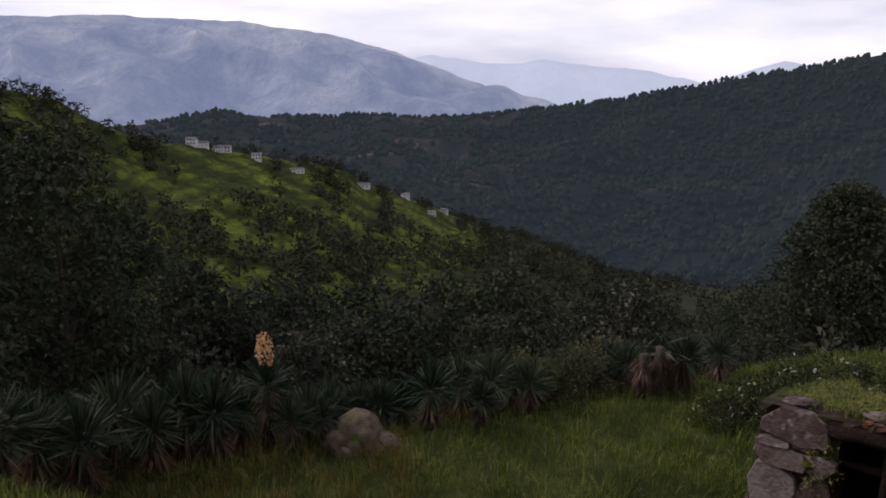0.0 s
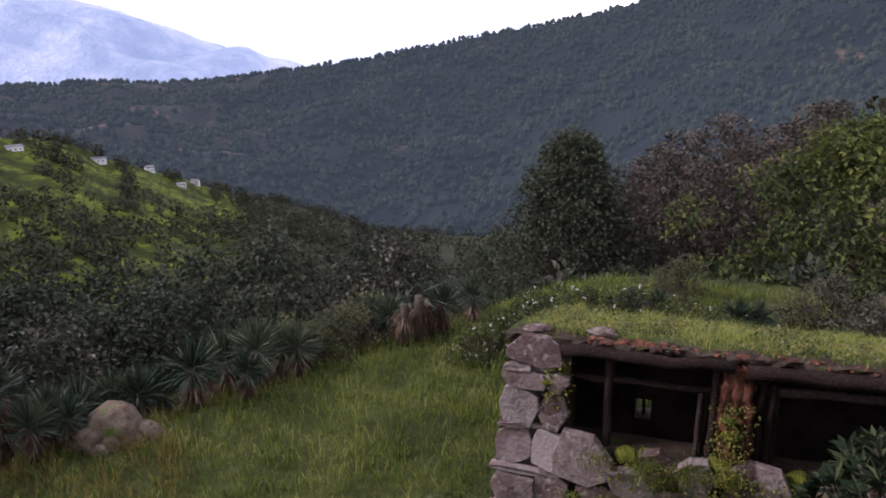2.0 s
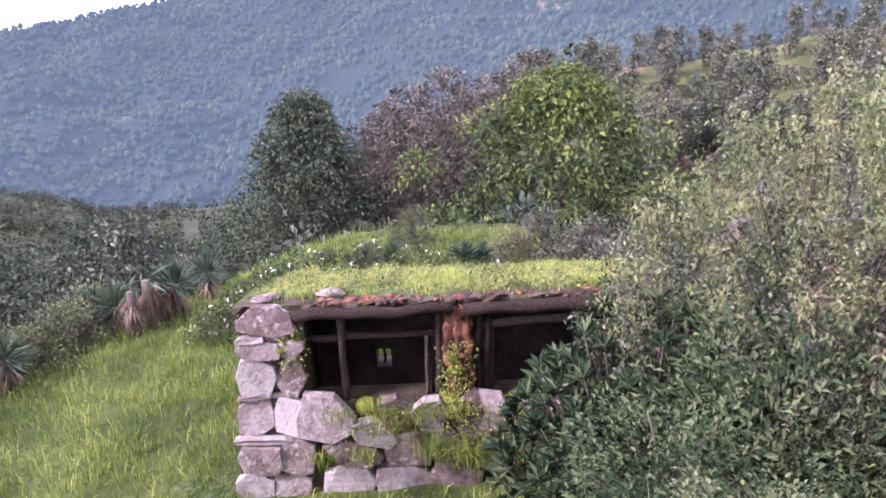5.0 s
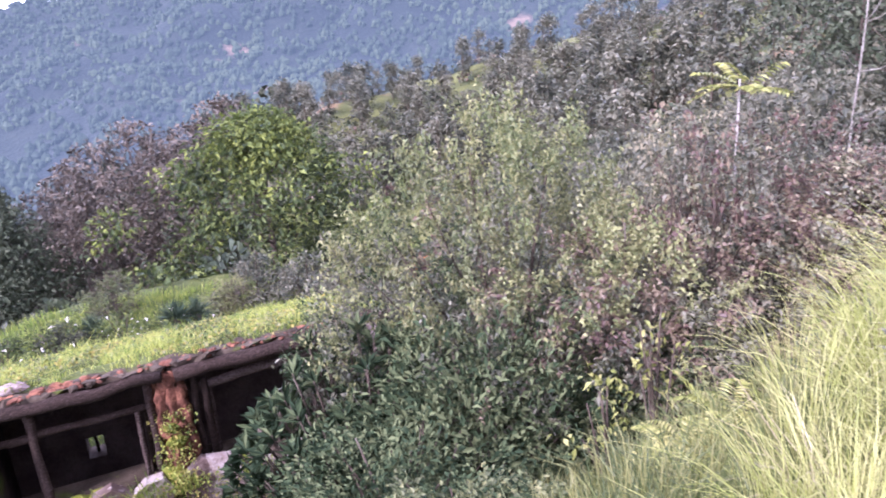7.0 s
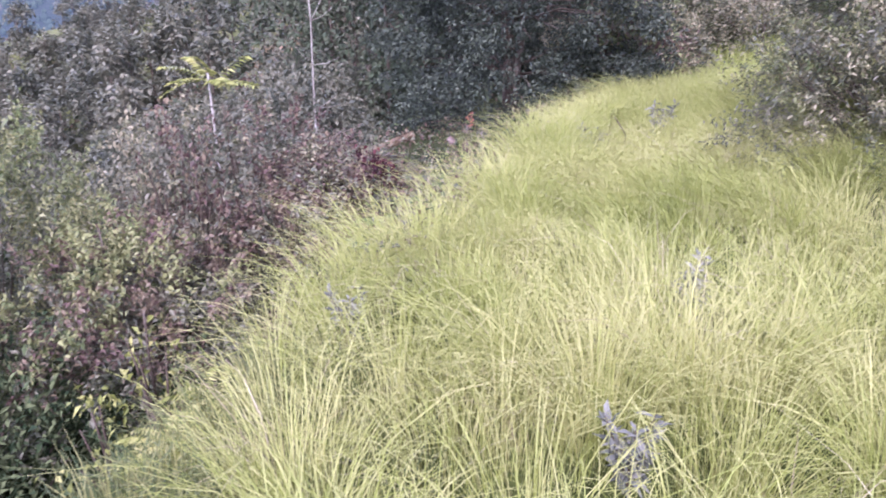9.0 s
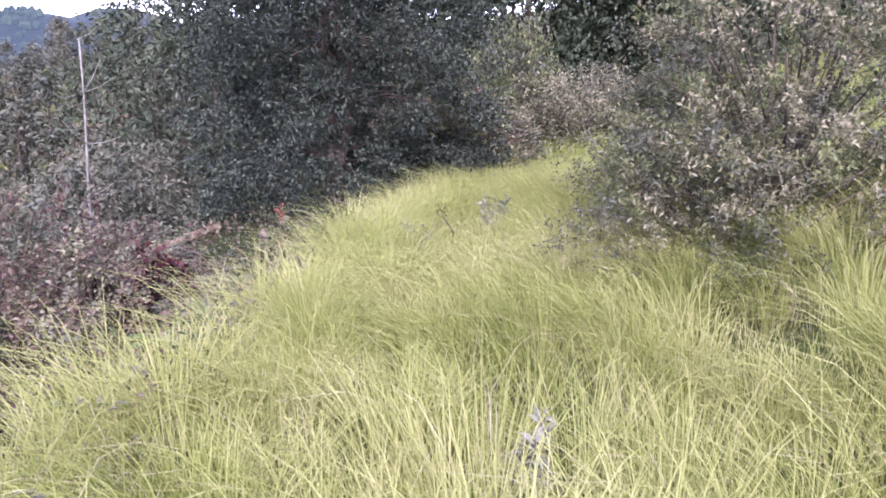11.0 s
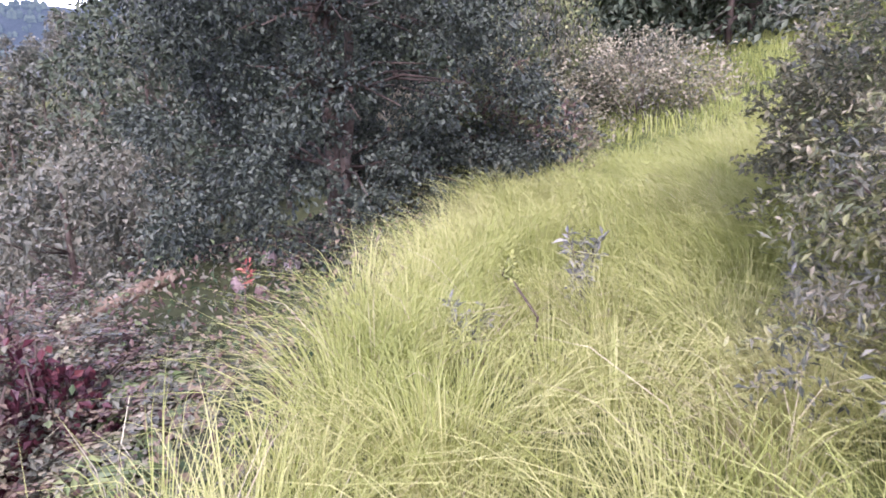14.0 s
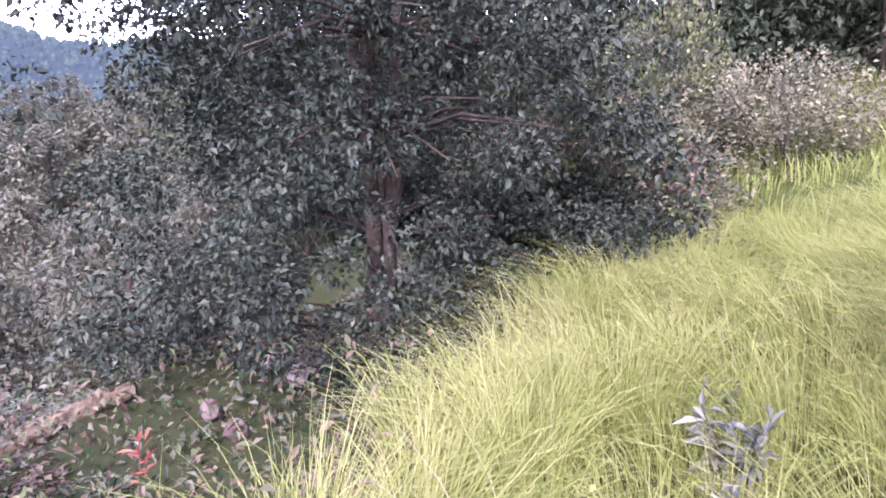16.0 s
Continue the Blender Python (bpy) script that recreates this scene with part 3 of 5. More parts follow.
# paint the sunlit top: upper clumps take the brighter leaf colour
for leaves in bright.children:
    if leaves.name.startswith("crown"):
        leaves.data.materials.append(M_LEAF_SUNLIT_TOP)
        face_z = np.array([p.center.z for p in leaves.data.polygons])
        sunlit_top = face_z > 6.0 + np.repeat(np.random.default_rng(15).normal(0, 0.9, len(face_z) // 80 + 1), 80)[:len(face_z)]
        leaves.data.polygons.foreach_set("material_index", sunlit_top.astype(np.int32))
thin = tree("thin_tree", "thin brownish tree with bare stems and sparse leaves", M_LEAF_DUSK, height=9, width=4.6, clumps=60, per=34, leaf=0.24, form="column", low=0.25, trunk=0.13, bare=0.1, spread=0.75, seed=17)
crowned(thin, 9.2, [(34.3, 40, -8.0), (35.5, 36, -7.2), (37, 33, -6.4), (38.5, 38, -5.2), (40.6, 35, -3.9), (42, 40, -5.0), (43.4, 34, -5.6), (45, 42, -4.4), (47, 46, -2.9), (39.5, 30, -7.4), (41.4, 31, -7.2), (44.2, 30, -7.0), (33.5, 34, -10.5), (36.4, 30, -9.5)])
pine = tree("hill_pine", "slender grey-green tree on the mossy hillside", M_LEAF_GREY, height=9, width=4.4, clumps=46, per=13, leaf=0.62, spread=0.95, form="column", low=0.08, trunk=0.14, seed=21)
set_out(pine, scatter(85, 46, 100, 75, 150, 0.45, 0.95) + scatter(50, 44, 90, 112, 150, 0.5, 0.95) + scatter(40, 70, 104, 45, 90, 0.5, 0.9) + scatter(80, 52, 84, 70, 150, 0.5, 0.95))
hill_bush = tree("hill_bush", "low dark bush on the mossy hillside", M_LEAF_GREY, height=2.6, width=3.6, clumps=36, per=18, leaf=0.30, low=0.1, trunk=0.06, seed=23)
set_out(hill_bush, scatter(45, 50, 96, 40, 130, 0.5, 1.3))


VILLAGE = ((-19.0, -3.5, 0), (-17.2, -3.8, 0), (-18.4, -3.1, 1), (-14.4, -4.7, 0), (-11.4, -5.8, 1), (-6.3, -7.0, 1), (-0.9, -9.3, 0), (0.1, -9.1, 0), (-3.0, -7.9, 0), (-16.6, -3.5, 0))


def on_slope(head, elev):
    """Distance at which the near face of the field slope shows at this height."""
    rr = np.linspace(260, float(np.interp(head, A_HEAD, A_DIST)), 300)
    ee = np.degrees(np.arctan2(land_z(np.full(300, head), rr) + 1 - EYE0, rr))
    return float(rr[np.argmin(np.abs(ee - elev))])


HOUSES = [(h, on_slope(h, e), k) for h, e, k in VILLAGE]


def clear_of_houses(h, r):
    ok = np.ones(len(h), bool)
    for hh, rr, _ in HOUSES:
        ok &= ~((np.abs(h - hh) < 1.1) & (r > rr - 130) & (r < rr + 12))
    return ok


def scrub_cover(name, label, n, head_range, r_range, size, per, materials, leaf=(0.25, 0.45), gaps=0.12):
    """Low leafy cover over a hillside, every bush a loose heap of leaf sprays."""
    h = RNG.uniform(*head_range, n)
    r = r_range[0] * (r_range[1] / r_range[0]) ** RNG.uniform(0, 1, n)
    x, y = r * np.sin(np.radians(h)), r * np.cos(np.radians(h))
    ok = ripple(x, y, 0.12, 4) < gaps
    x, y = x[ok], y[ok]
    n = len(x)
    sz = size * RNG.uniform(0.5, 1.4, n)
    c = np.repeat(np.column_stack([x, y, ground_at(x, y)]), per, 0)
    d = unit(RNG.normal(size=(n * per, 3)) + (0, 0, 0.6))
    d[:, 2] = np.abs(d[:, 2])
    q = c + d * np.repeat(sz, per)[:, None] * (0.7, 0.7, 0.8) * RNG.uniform(0.4, 1, (n * per, 1))
    ln = np.repeat(sz, per) * RNG.uniform(*leaf, n * per)
    v, f = leaf_quads(q, d + RNG.normal(size=d.shape) * 0.5, ln, ln * 0.7)
    idx = np.repeat(RNG.integers(0, len(materials), n), per)
    return tagged(new(name, mesh_of(name, v, f, materials, idx)), label, "undergrowth", kind="stuff")


scrub_cover("hill_scrub", "grey-green and russet scrub covering the hillside", 3000, (46, 104), (38, 165), 1.5, 22, [M_LEAF_GREY, M_LEAF_DARK, M_LEAF_BROWN, M_LEAF_GREY])


def far_woods(name, label, n, head_range, r_range, size, keep, material, per=0):
    """Many small far crowns, joined in one sheet of woodland."""
    h = RNG.uniform(*head_range, n)
    r = np.sqrt(RNG.uniform(r_range[0] ** 2, r_range[1] ** 2, n))
    x, y = r * np.sin(np.radians(h)), r * np.cos(np.radians(h))
    ok = keep(h, r, x, y)
    h, r, x, y = h[ok], r[ok], x[ok], y[ok]
    z = land_z(h, r)
    n = len(r)
    s = size * RNG.uniform(0.55, 1.3, n)
    if per:
        d = unit(RNG.normal(size=(n * per, 3)))
        ss = np.repeat(s, per)[:, None]
        q = np.repeat(np.column_stack([x, y, z]), per, 0) + (d * (0.30, 0.30, 0.46) * RNG.uniform(0.5, 1, (n * per, 1)) + (0, 0, 0.5)) * ss
        ln = ss[:, 0] * RNG.uniform(0.14, 0.28, n * per)
        v, f = leaf_quads(q, d + RNG.normal(size=d.shape) * 0.4, ln, ln * 0.75)
        return tagged(new(name, mesh_of(name, v, f, material)), label, "woods", kind="stuff")
    ang = np.linspace(0, 2 * np.pi, 5, endpoint=False)
    rows = []
    for q, w in ((-0.15, 0.55), (0.5, 0.6), (1.0, 0.18)):
        rad = s[:, None] * w * RNG.uniform(0.6, 1.3, (n, 5))
        zz = z[:, None] + s[:, None] * (q + RNG.uniform(-0.1, 0.1, (n, 5)))
        rows.append(np.stack([x[:, None] + rad * np.cos(ang), y[:, None] + rad * np.sin(ang), zz], -1))
    v = np.stack(rows, 1).reshape(-1, 3)
    b = (np.arange(n) * 15)[:, None]
    f = [b + [k * 5 + j, k * 5 + (j + 1) % 5, k * 5 + 5 + (j + 1) % 5, k * 5 + 5 + j] for k in range(2) for j in range(5)]
    f.append(b + [10, 11, 12, 13])
    return tagged(new(name, mesh_of(name, v, np.concatenate(f), material)), label, "woods", kind="stuff")


# same painted haze as emission on the far trees
M_WOODS_FAR = mat("distant_forest_painted_haze", [(0.010, 0.014, 0.010), (0.018, 0.025, 0.016), (0.032, 0.040, 0.022)], scale=0.006, fine=0.15, bump=0, island=0.3, haze_glow=(0.0145, 0.0198, 0.025))
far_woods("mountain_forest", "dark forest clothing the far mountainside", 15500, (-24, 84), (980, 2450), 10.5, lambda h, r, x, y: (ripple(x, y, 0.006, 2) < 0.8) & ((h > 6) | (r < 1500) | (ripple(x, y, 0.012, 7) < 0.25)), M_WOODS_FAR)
far_woods("slope_woods", "scattered trees and hedges between terraced fields", 5600, (-46, 18), (190, 800), 8, lambda h, r, x, y: (0.6 * ripple(x, y, 0.03, 9) + 0.5 * ripple(y, -x, 0.055, 3) + 0.35 * ripple(x, y, 0.2, 1) > -0.12) & clear_of_houses(h, r) & (r < np.interp(h, A_HEAD, A_DIST) * 1.05), M_LEAF_WOODS, 38)
far_woods("ravine_woods", "dark woods in the ravine beyond the terrace", 500, (14, 50), (150, 420), 7, lambda h, r, x, y: r < np.interp(h, A_HEAD, A_DIST) * 1.3, M_LEAF_WOODS, 38)
far_woods("valley_woods", "dense woods filling the valley", 2600, (-45, 45), (150, 980), 9, lambda h, r, x, y: (r < 210) | (r > np.interp(h, A_HEAD, A_DIST) * 1.0) | ((h > 12) & (ripple(x, y, 0.02) < 0.6)), M_LEAF_WOODS, 26)


# ---- the earth-roofed stone hut ----
def hut(a, b, z):
    return Vector((HUT_A[0] + a * HUT_W[0] + b * HUT_N[0], HUT_A[1] + a * HUT_W[1] + b * HUT_N[1], z))


def block(bm, a0, a1, b0, b1, z0, z1, foot=0.0, toe=0.0):
    """A wall block in the hut's frame; foot: how far its outer face leans out at the bottom."""
    c = [(a0 - toe, b0, z0), (a1, b0, z0), (a1, b1 + foot, z0), (a0 - toe, b1 + foot, z0), (a0, b0, z1), (a1, b0, z1), (a1, b1, z1), (a0, b1, z1)]
    v = [bm.verts.new(hut(*p)) for p in c]
    for f in ((0, 1, 2, 3), (7, 6, 5, 4), (0, 4, 5, 1), (1, 5, 6, 2), (2, 6, 7, 3), (3, 7, 4, 0)):
        bm.faces.new([v[k] for k in f])
    bmesh.ops.recalc_face_normals(bm, faces=bm.faces)


def slab_mesh(w, h, thick, g):
    """One rough stone slab lying in the x-z plane, outer face towards +y."""
    n = int(g.integers(6, 9))
    ring, off = [], g.uniform(0, 6.28)
    for k in range(n):
        a = off + 2 * math.pi * (k + g.uniform(-0.3, 0.3)) / n
        c, q = math.cos(a), math.sin(a)
        r = 1.0 / (abs(c) ** 6 + abs(q) ** 6) ** (1 / 6) * g.uniform(0.96, 1.12)
        ring.append((c * r * w / 2, q * r * h / 2))
    bm = bmesh.new()
    tilt, lean = g.normal() * 0.09, g.normal() * 0.09
    rings = []
    for y, k in ((-thick, 1.0), (-0.014, 1.0), (0.0, 0.965)):
        rings.append([bm.verts.new((x * k, y + (tilt * x + lean * z if y > -thick else 0) + g.normal() * 0.004, z * k)) for x, z in ring])
    for p, q in zip(rings, rings[1:]):
        for i in range(n):
            j = (i + 1) % n
            bm.faces.new((p[i], p[j], q[j], q[i]))
    hub = bm.verts.new((g.normal() * 0.16 * w, 0.004 + g.normal() * 0.012, g.normal() * 0.16 * h))
    for i in range(n):
        bm.faces.new((rings[-1][i], rings[-1][(i + 1) % n], hub))
    bm.faces.new(rings[0][::-1])
    bmesh.ops.recalc_face_normals(bm, faces=bm.faces)
    me = bpy.data.meshes.new("stone")
    bm.to_mesh(me)
    bm.free()
    me.materials.append(M_STONE)
    return me


def log_between(name, p, q, r, parent, material=None, sides=9):
    p, q = np.array(p, float), np.array(q, float)
    t = np.linspace(0, 1, 7)[:, None]
    pts = p + (q - p) * t + RNG.normal(size=(7, 3)) * r * 0.18
    return mpart(name, branch_mesh(name, [tube(pts, r * RNG.uniform(0.85, 1.1, 7), sides, 0.05)], material or M_LOG), parent)


Z_TOP, Z_SILL, Z_FOOT = -2.10, -3.50, -5.0
hut_ob = thing("stone_hut", "derelict stone hut with log-framed openings and grassy earth roof", "hut")
bm = bmesh.new()
block(bm, 0.0, 0.80, -0.45, 0.0, Z_FOOT, Z_TOP, 0.30, 0.24)
block(bm, 0.80, HUT_LEN, -0.45, -0.02, Z_FOOT, Z_SILL, 0.28)
block(bm, 4.95, HUT_LEN, -0.45, 0.0, Z_SILL, Z_TOP)
front = part("front_wall", bm, M_EARTH, hut_ob, "rough stone slabs in red clay")
bm = bmesh.new()
block(bm, 2.63, 2.96, -0.42, -0.01, Z_SILL, Z_TOP - 0.1, 0.10)
bmesh.ops.subdivide_edges(bm, edges=bm.edges[:], cuts=9, use_grid_fill=True)
for v in bm.verts:
    v.co += Vector(RNG.normal(size=3) * 0.028)
part("clay_pier", bm, M_MUD, hut_ob, "crumbling red clay pier grown over with moss", smooth=True)
B = -HUT_DEEP
Z_BACK = -3.0
for a0 in (0.0, HUT_LEN - 0.4):
    bm = bmesh.new()
    block(bm, a0, a0 + 0.4, B + 0.4, -0.45, -5.9, Z_TOP - 0.02)
    for v in bm.verts:
        deep = -((v.co.x - HUT_A[0]) * HUT_N[0] + (v.co.y - HUT_A[1]) * HUT_N[1])
        if v.co.z > -3 and deep > 1:
            v.co.z = Z_BACK + 0.08
    part("side_wall", bm, M_INNER, hut_ob, "dark brown side wall")
SL = 1.42
bm = bmesh.new()
block(bm, 0.0, SL, B, B + 0.4, -5.9, Z_BACK)
block(bm, SL + 0.26, HUT_LEN, B, B + 0.4, -5.9, Z_BACK)
block(bm, SL, SL + 0.26, B, B + 0.4, -5.9, -4.53)
block(bm, SL, SL + 0.26, B, B + 0.4, -4.17, Z_BACK)
bmesh.ops.remove_doubles(bm, verts=bm.verts[:], dist=0.001)
part("back_wall", bm, M_INNER, hut_ob, "dark brown back wall with a slit window")
log_between("slit_bar", hut(SL + 0.13, B + 0.2, -4.56), hut(SL + 0.13, B + 0.2, -4.14), 0.028, hut_ob)
bm = bmesh.new()
block(bm, 0.3, HUT_LEN - 0.3, B + 0.3, -0.3, -5.75, -5.62)
part("floor", bm, M_INNER, hut_ob)
# roof: an earth slab that falls to the back
na, nb = 46, 36
gv = []
for layer in (0, 1):
    for i in range(na + 1):
        for j in range(nb + 1):
            a, b = -0.05 + (HUT_LEN + 0.15) * i / na, -0.02 - (HUT_DEEP + 0.1) * j / nb
            z = Z_TOP - 0.01 + (Z_BACK - Z_TOP) * j / nb
            rough = 0.03 * ripple(np.array(a), np.array(b), 6.0) + RNG.normal() * 0.02
            z += (0.05 + rough + 0.08 * min(1, j / 6)) if layer else -0.03 + 0.3 * rough
            gv.append(hut(a + RNG.normal() * 0.012, b + (RNG.normal() * 0.045 if j < 2 else 0), float(z)))
n1 = (na + 1) * (nb + 1)
gf = []
for i in range(na):
    for j in range(nb):
        k = i * (nb + 1) + j
        gf += [(k, k + 1, k + nb + 2, k + nb + 1), (n1 + k, n1 + k + nb + 1, n1 + k + nb + 2, n1 + k + 1)]
for i in range(na):
    for j0, flip in ((0, 0), (nb, 1)):
        k, m = i * (nb + 1) + j0, (i + 1) * (nb + 1) + j0
        gf.append((k, m, n1 + m, n1 + k) if not flip else (m, k, n1 + k, n1 + m))
for j in range(nb):
    for i0, flip in ((0, 1), (na, 0)):
        k = i0 * (nb + 1) + j
        gf.append((k, k + 1, n1 + k + 1, n1 + k) if not flip else (k + 1, k, n1 + k, n1 + k + 1))
top_face = [1 if min(q) >= n1 and (q[0] - n1) % (nb + 1) >= 3 else 0 for q in gf]
mpart("roof", mesh_of("roof", [tuple(v) for v in gv], gf, [M_EARTH, M_SOIL], top_face, smooth=False), hut_ob, "red earth roof with a crumbling edge")
for k in range(9):
    a = 0.3 + 0.6 * k
    log_between("rafter", hut(a, -0.3, Z_TOP - 0.10), hut(a, B + 0.2, Z_BACK - 0.06), 0.05, hut_ob)
log_between("lintel", hut(0.66, 0.05, -2.18), hut(2.72, 0.05, -2.17), 0.075, hut_ob)
log_between("lintel", hut(2.88, 0.05, -2.17), hut(5.25, 0.02, -2.16), 0.088, hut_ob)
log_between("rail", hut(0.78, -0.14, -2.61), hut(2.62, -0.14, -2.58), 0.045, hut_ob)
log_between("rail", hut(3.10, -0.18, -2.50), hut(5.00, -0.18, -2.40), 0.055, hut_ob)
for a, b, z0, z1, r in ((1.26, -0.08, -3.58, -2.24, 0.055), (2.53, -0.10, -3.58, -2.22, 0.05), (2.36, -0.14, -3.56, -2.60, 0.03), (2.44, -0.2, -3.56, -2.62, 0.03), (3.05, -0.08, -3.58, -2.22, 0.04), (3.18, -0.10, -3.58, -2.38, 0.045), (3.24, -0.26, -3.58, -2.55, 0.03)):
    log_between("post", hut(a, b, z0), hut(a + 0.02, b, z1), r, hut_ob)

# slabs: courses up the corner, then the apron under the openings
G = np.random.default_rng(31)


def lay(a, z, w, h, out, spin=0.0, thick=0.16):
    me = slab_mesh(w, h, thick, G)
    ob = mpart("stone", me, front)
    lean = 0.30 / (Z_TOP - Z_FOOT)
    b = out + (Z_TOP - z) * lean
    m = Matrix(((HUT_W[0], HUT_N[0], 0, 0), (HUT_W[1], HUT_N[1], 0, 0), (0, 0, 1, 0), (0, 0, 0, 1)))
    ob.matrix_basis = Matrix.Translation(hut(a, b, z)) @ m @ Matrix.Rotation(radians(spin), 4, "Y") @ Matrix.Rotation(math.atan(lean) * 0.9, 4, "X")


z = Z_TOP + 0.06
for h, cuts in ((0.38, (0.66,)), (0.08, (0.34, 0.30)), (0.24, (0.52, 0.30)), (0.50, (0.46, 0.38)), (0.07, (0.6,)), (0.52, (0.44, 0.56)), (0.08, (0.7,)), (0.46, (0.56, 0.44)), (0.4, (0.46, 0.5))):
    a = -0.09 * (Z_TOP + 0.1 - z) / 1.0
    for w in cuts:
        lay(a + w / 2, z - h / 2, w * 1.08, h * 1.08, 0.09 + G.uniform(-0.05, 0.06), G.normal() * 5)
        a += w + 0.01
    z -= h
for a, z, w, h, spin, out in ((1.02, -3.52, 0.62, 0.52, 8, 0.16), (1.62, -3.75, 0.55, 0.32, 20, 0.16), (1.95, -3.52, 0.36, 0.42, -12, 0.10), (2.35, -3.56, 0.40, 0.40, 6, 0.10), (2.98, -3.55, 0.38, 0.52, -6, 0.14), (3.28, -3.52, 0.26, 0.58, -28, 0.16), (1.35, -4.05, 0.62, 0.30, 14, 0.12), (2.1, -4.05, 0.5, 0.4, -4, 0.08), (2.7, -4.05, 0.5, 0.4, 3, 0.08), (3.3, -4.1, 0.5, 0.4, 0, 0.08), (3.75, -3.62, 0.42, 0.34, 5, 0.08), (4.3, -3.6, 0.5, 0.36, -4, 0.08), (4.9, -3.6, 0.5, 0.4, 4, 0.08), (4.0, -4.1, 0.6, 0.4, 0, 0.08), (4.7, -4.1, 0.6, 0.4, 0, 0.08), (1.3, -4.5, 0.6, 0.4, 5, 0.08), (2.0, -4.5, 0.6, 0.4, 0, 0.08), (2.7, -4.5, 0.6, 0.4, 0, 0.08), (5.25, -2.35, 0.6, 0.36, 0, 0.08), (5.25, -2.8, 0.5, 0.4, 0, 0.08), (5.25, -3.2, 0.6, 0.36, 0, 0.08)):
    lay(a, z - (0.06 if a < 5.1 else 0.0), w * 1.22, h * 1.2, out, spin)
# moss cushions on the sill and pier
for a, b, z, r in ((1.55, 0.05, -3.36, 0.16), (1.8, 0.02, -3.35, 0.14), (2.68, 0.05, -3.3, 0.18), (2.76, 0.03, -3.05, 0.13), (2.72, 0.02, -2.86, 0.10), (3.55, 0.04, -3.34, 0.16), (2.2, 0.08, -3.75, 0.15), (0.52, 0.12, -2.62, 0.09), (2.86, 0.08, -3.42, 0.14), (0.66, 0.06, -2.42, 0.07)):
    z -= 0.17 if z < -3.2 else 0.0
    bm = bmesh.new()
    bmesh.ops.create_icosphere(bm, subdivisions=3, radius=1.0)
    for v in bm.verts:
        k = 1 + 0.25 * noise.noise(v.co * 2.3 + Vector((a * 9, 0, z))) + 0.10 * noise.noise(v.co * 7)
        v.co = hut(a, b, z) + Vector((v.co.x * r, v.co.y * r, v.co.z * r * 0.6)) * k
    part("moss", bm, M_MOSS, hut_ob, "olive moss cushion", smooth=True)


def loose_stone(name, label, x, y, z, w, d, h, material, seed, group=""):
    bm = bmesh.new()
    bmesh.ops.create_icosphere(bm, subdivisions=4 if w > 0.25 else 2, radius=0.5)
    for v in bm.verts:
        k = 1 + 0.42 * noise.noise(v.co * 2.2 + Vector((seed, 3, 1))) + 0.22 * noise.noise(v.co * 5.0 + Vector((seed, 0, 0))) + 0.08 * noise.noise(v.co * 13.0)
        q = v.co * k
        for n in (Vector((1, 0.3, 0.5)), Vector((-0.6, -0.7, 0.6)), Vector((0.2, -1, 0.1)), Vector((-0.9, 0.4, 0.3)), Vector((0.5, -0.6, 0.9)), Vector((0.1, 0.2, 1)), Vector((0.7, -0.7, -0.1))):
            n = n.normalized()
            over = q.dot(n) - 0.32
            if over > 0:
                q -= n * over * 0.8
        v.co = Vector((q.x * w, q.y * d, q.z * h))
    me = bpy.data.meshes.new(name)
    for f in bm.faces:
        f.smooth = w > 0.25
    bm.to_mesh(me)
    bm.free()
    me.materials.append(material)
    ob = new(name, me)
    ob.matrix_basis = pose(x, y, z, 0, 0, seed * 57 % 360)
    return tagged(ob, label, "stone", group)


for a, b, w in ((1.15, -0.3, 0.42), (0.3, -0.2, 0.45)):
    p = hut(a, b, Z_TOP + 0.14)
    loose_stone("roof_stone", "pale flat stone lying on the earth roof", p.x, p.y, p.z - 0.06, w, w * 0.6, 0.10, M_STONE, a * 10, "roof stones")
for k in range(150):
    a = RNG.uniform(0.9, 5.4)
    p = hut(a, RNG.uniform(-0.22, 0.0), Z_TOP + 0.03)
    w = RNG.uniform(0.05, 0.12) if k % 5 else RNG.uniform(0.12, 0.22)
    kind = k % 3
    loose_stone(("clay_lump", "roof_rubble", "clay_lump")[kind], ("crumbled red clay on the roof edge", "dark flake of stone on the roof edge", "crumbled red clay on the roof edge")[kind], p.x, p.y, p.z, w, w * 0.7, w * RNG.uniform(0.3, 0.6), (M_MUD, M_EARTH, M_MUD)[kind], k * 3.1, ("clay lumps", "roof rubble", "clay lumps")[kind])

# ---- rocks ----
def on_rim(head, r):
    x, y = r * math.sin(radians(head)), r * math.cos(radians(head))
    return x, y, float(ground_at(x, y))


for head, r, w, h, seed in ((-6.9, 12.8, 1.45, 1.15, 2), (-9.2, 12.5, 0.85, 0.65, 5), (-4.9, 12.5, 0.7, 0.5, 9), (-8.4, 12.2, 0.3, 0.25, 12), (-7.6, 12.3, 0.45, 0.4, 15), (-5.7, 12.35, 0.5, 0.35, 18), (-9.9, 12.6, 0.35, 0.3, 21)):
    x, y, z = on_rim(head, r)
    loose_stone("boulder", "brown lichened boulder among yuccas on the terrace edge", x, y, z + 0.22 * h, w, w * 0.7, h, M_BOULDER, seed, "terrace boulders")
for x, y, w in ((9.75, -2.7, 0.17), (10.0, -2.55, 0.15), (10.4, -3.05, 0.2), (10.6, -2.9, 0.16)):
    loose_stone("grey_rock", "pale grey rock under the dark tree", x, y, float(ground_at(x, y)) + 0.08, w, w * 0.8, w, M_STONE, x * 7, "bank rocks")


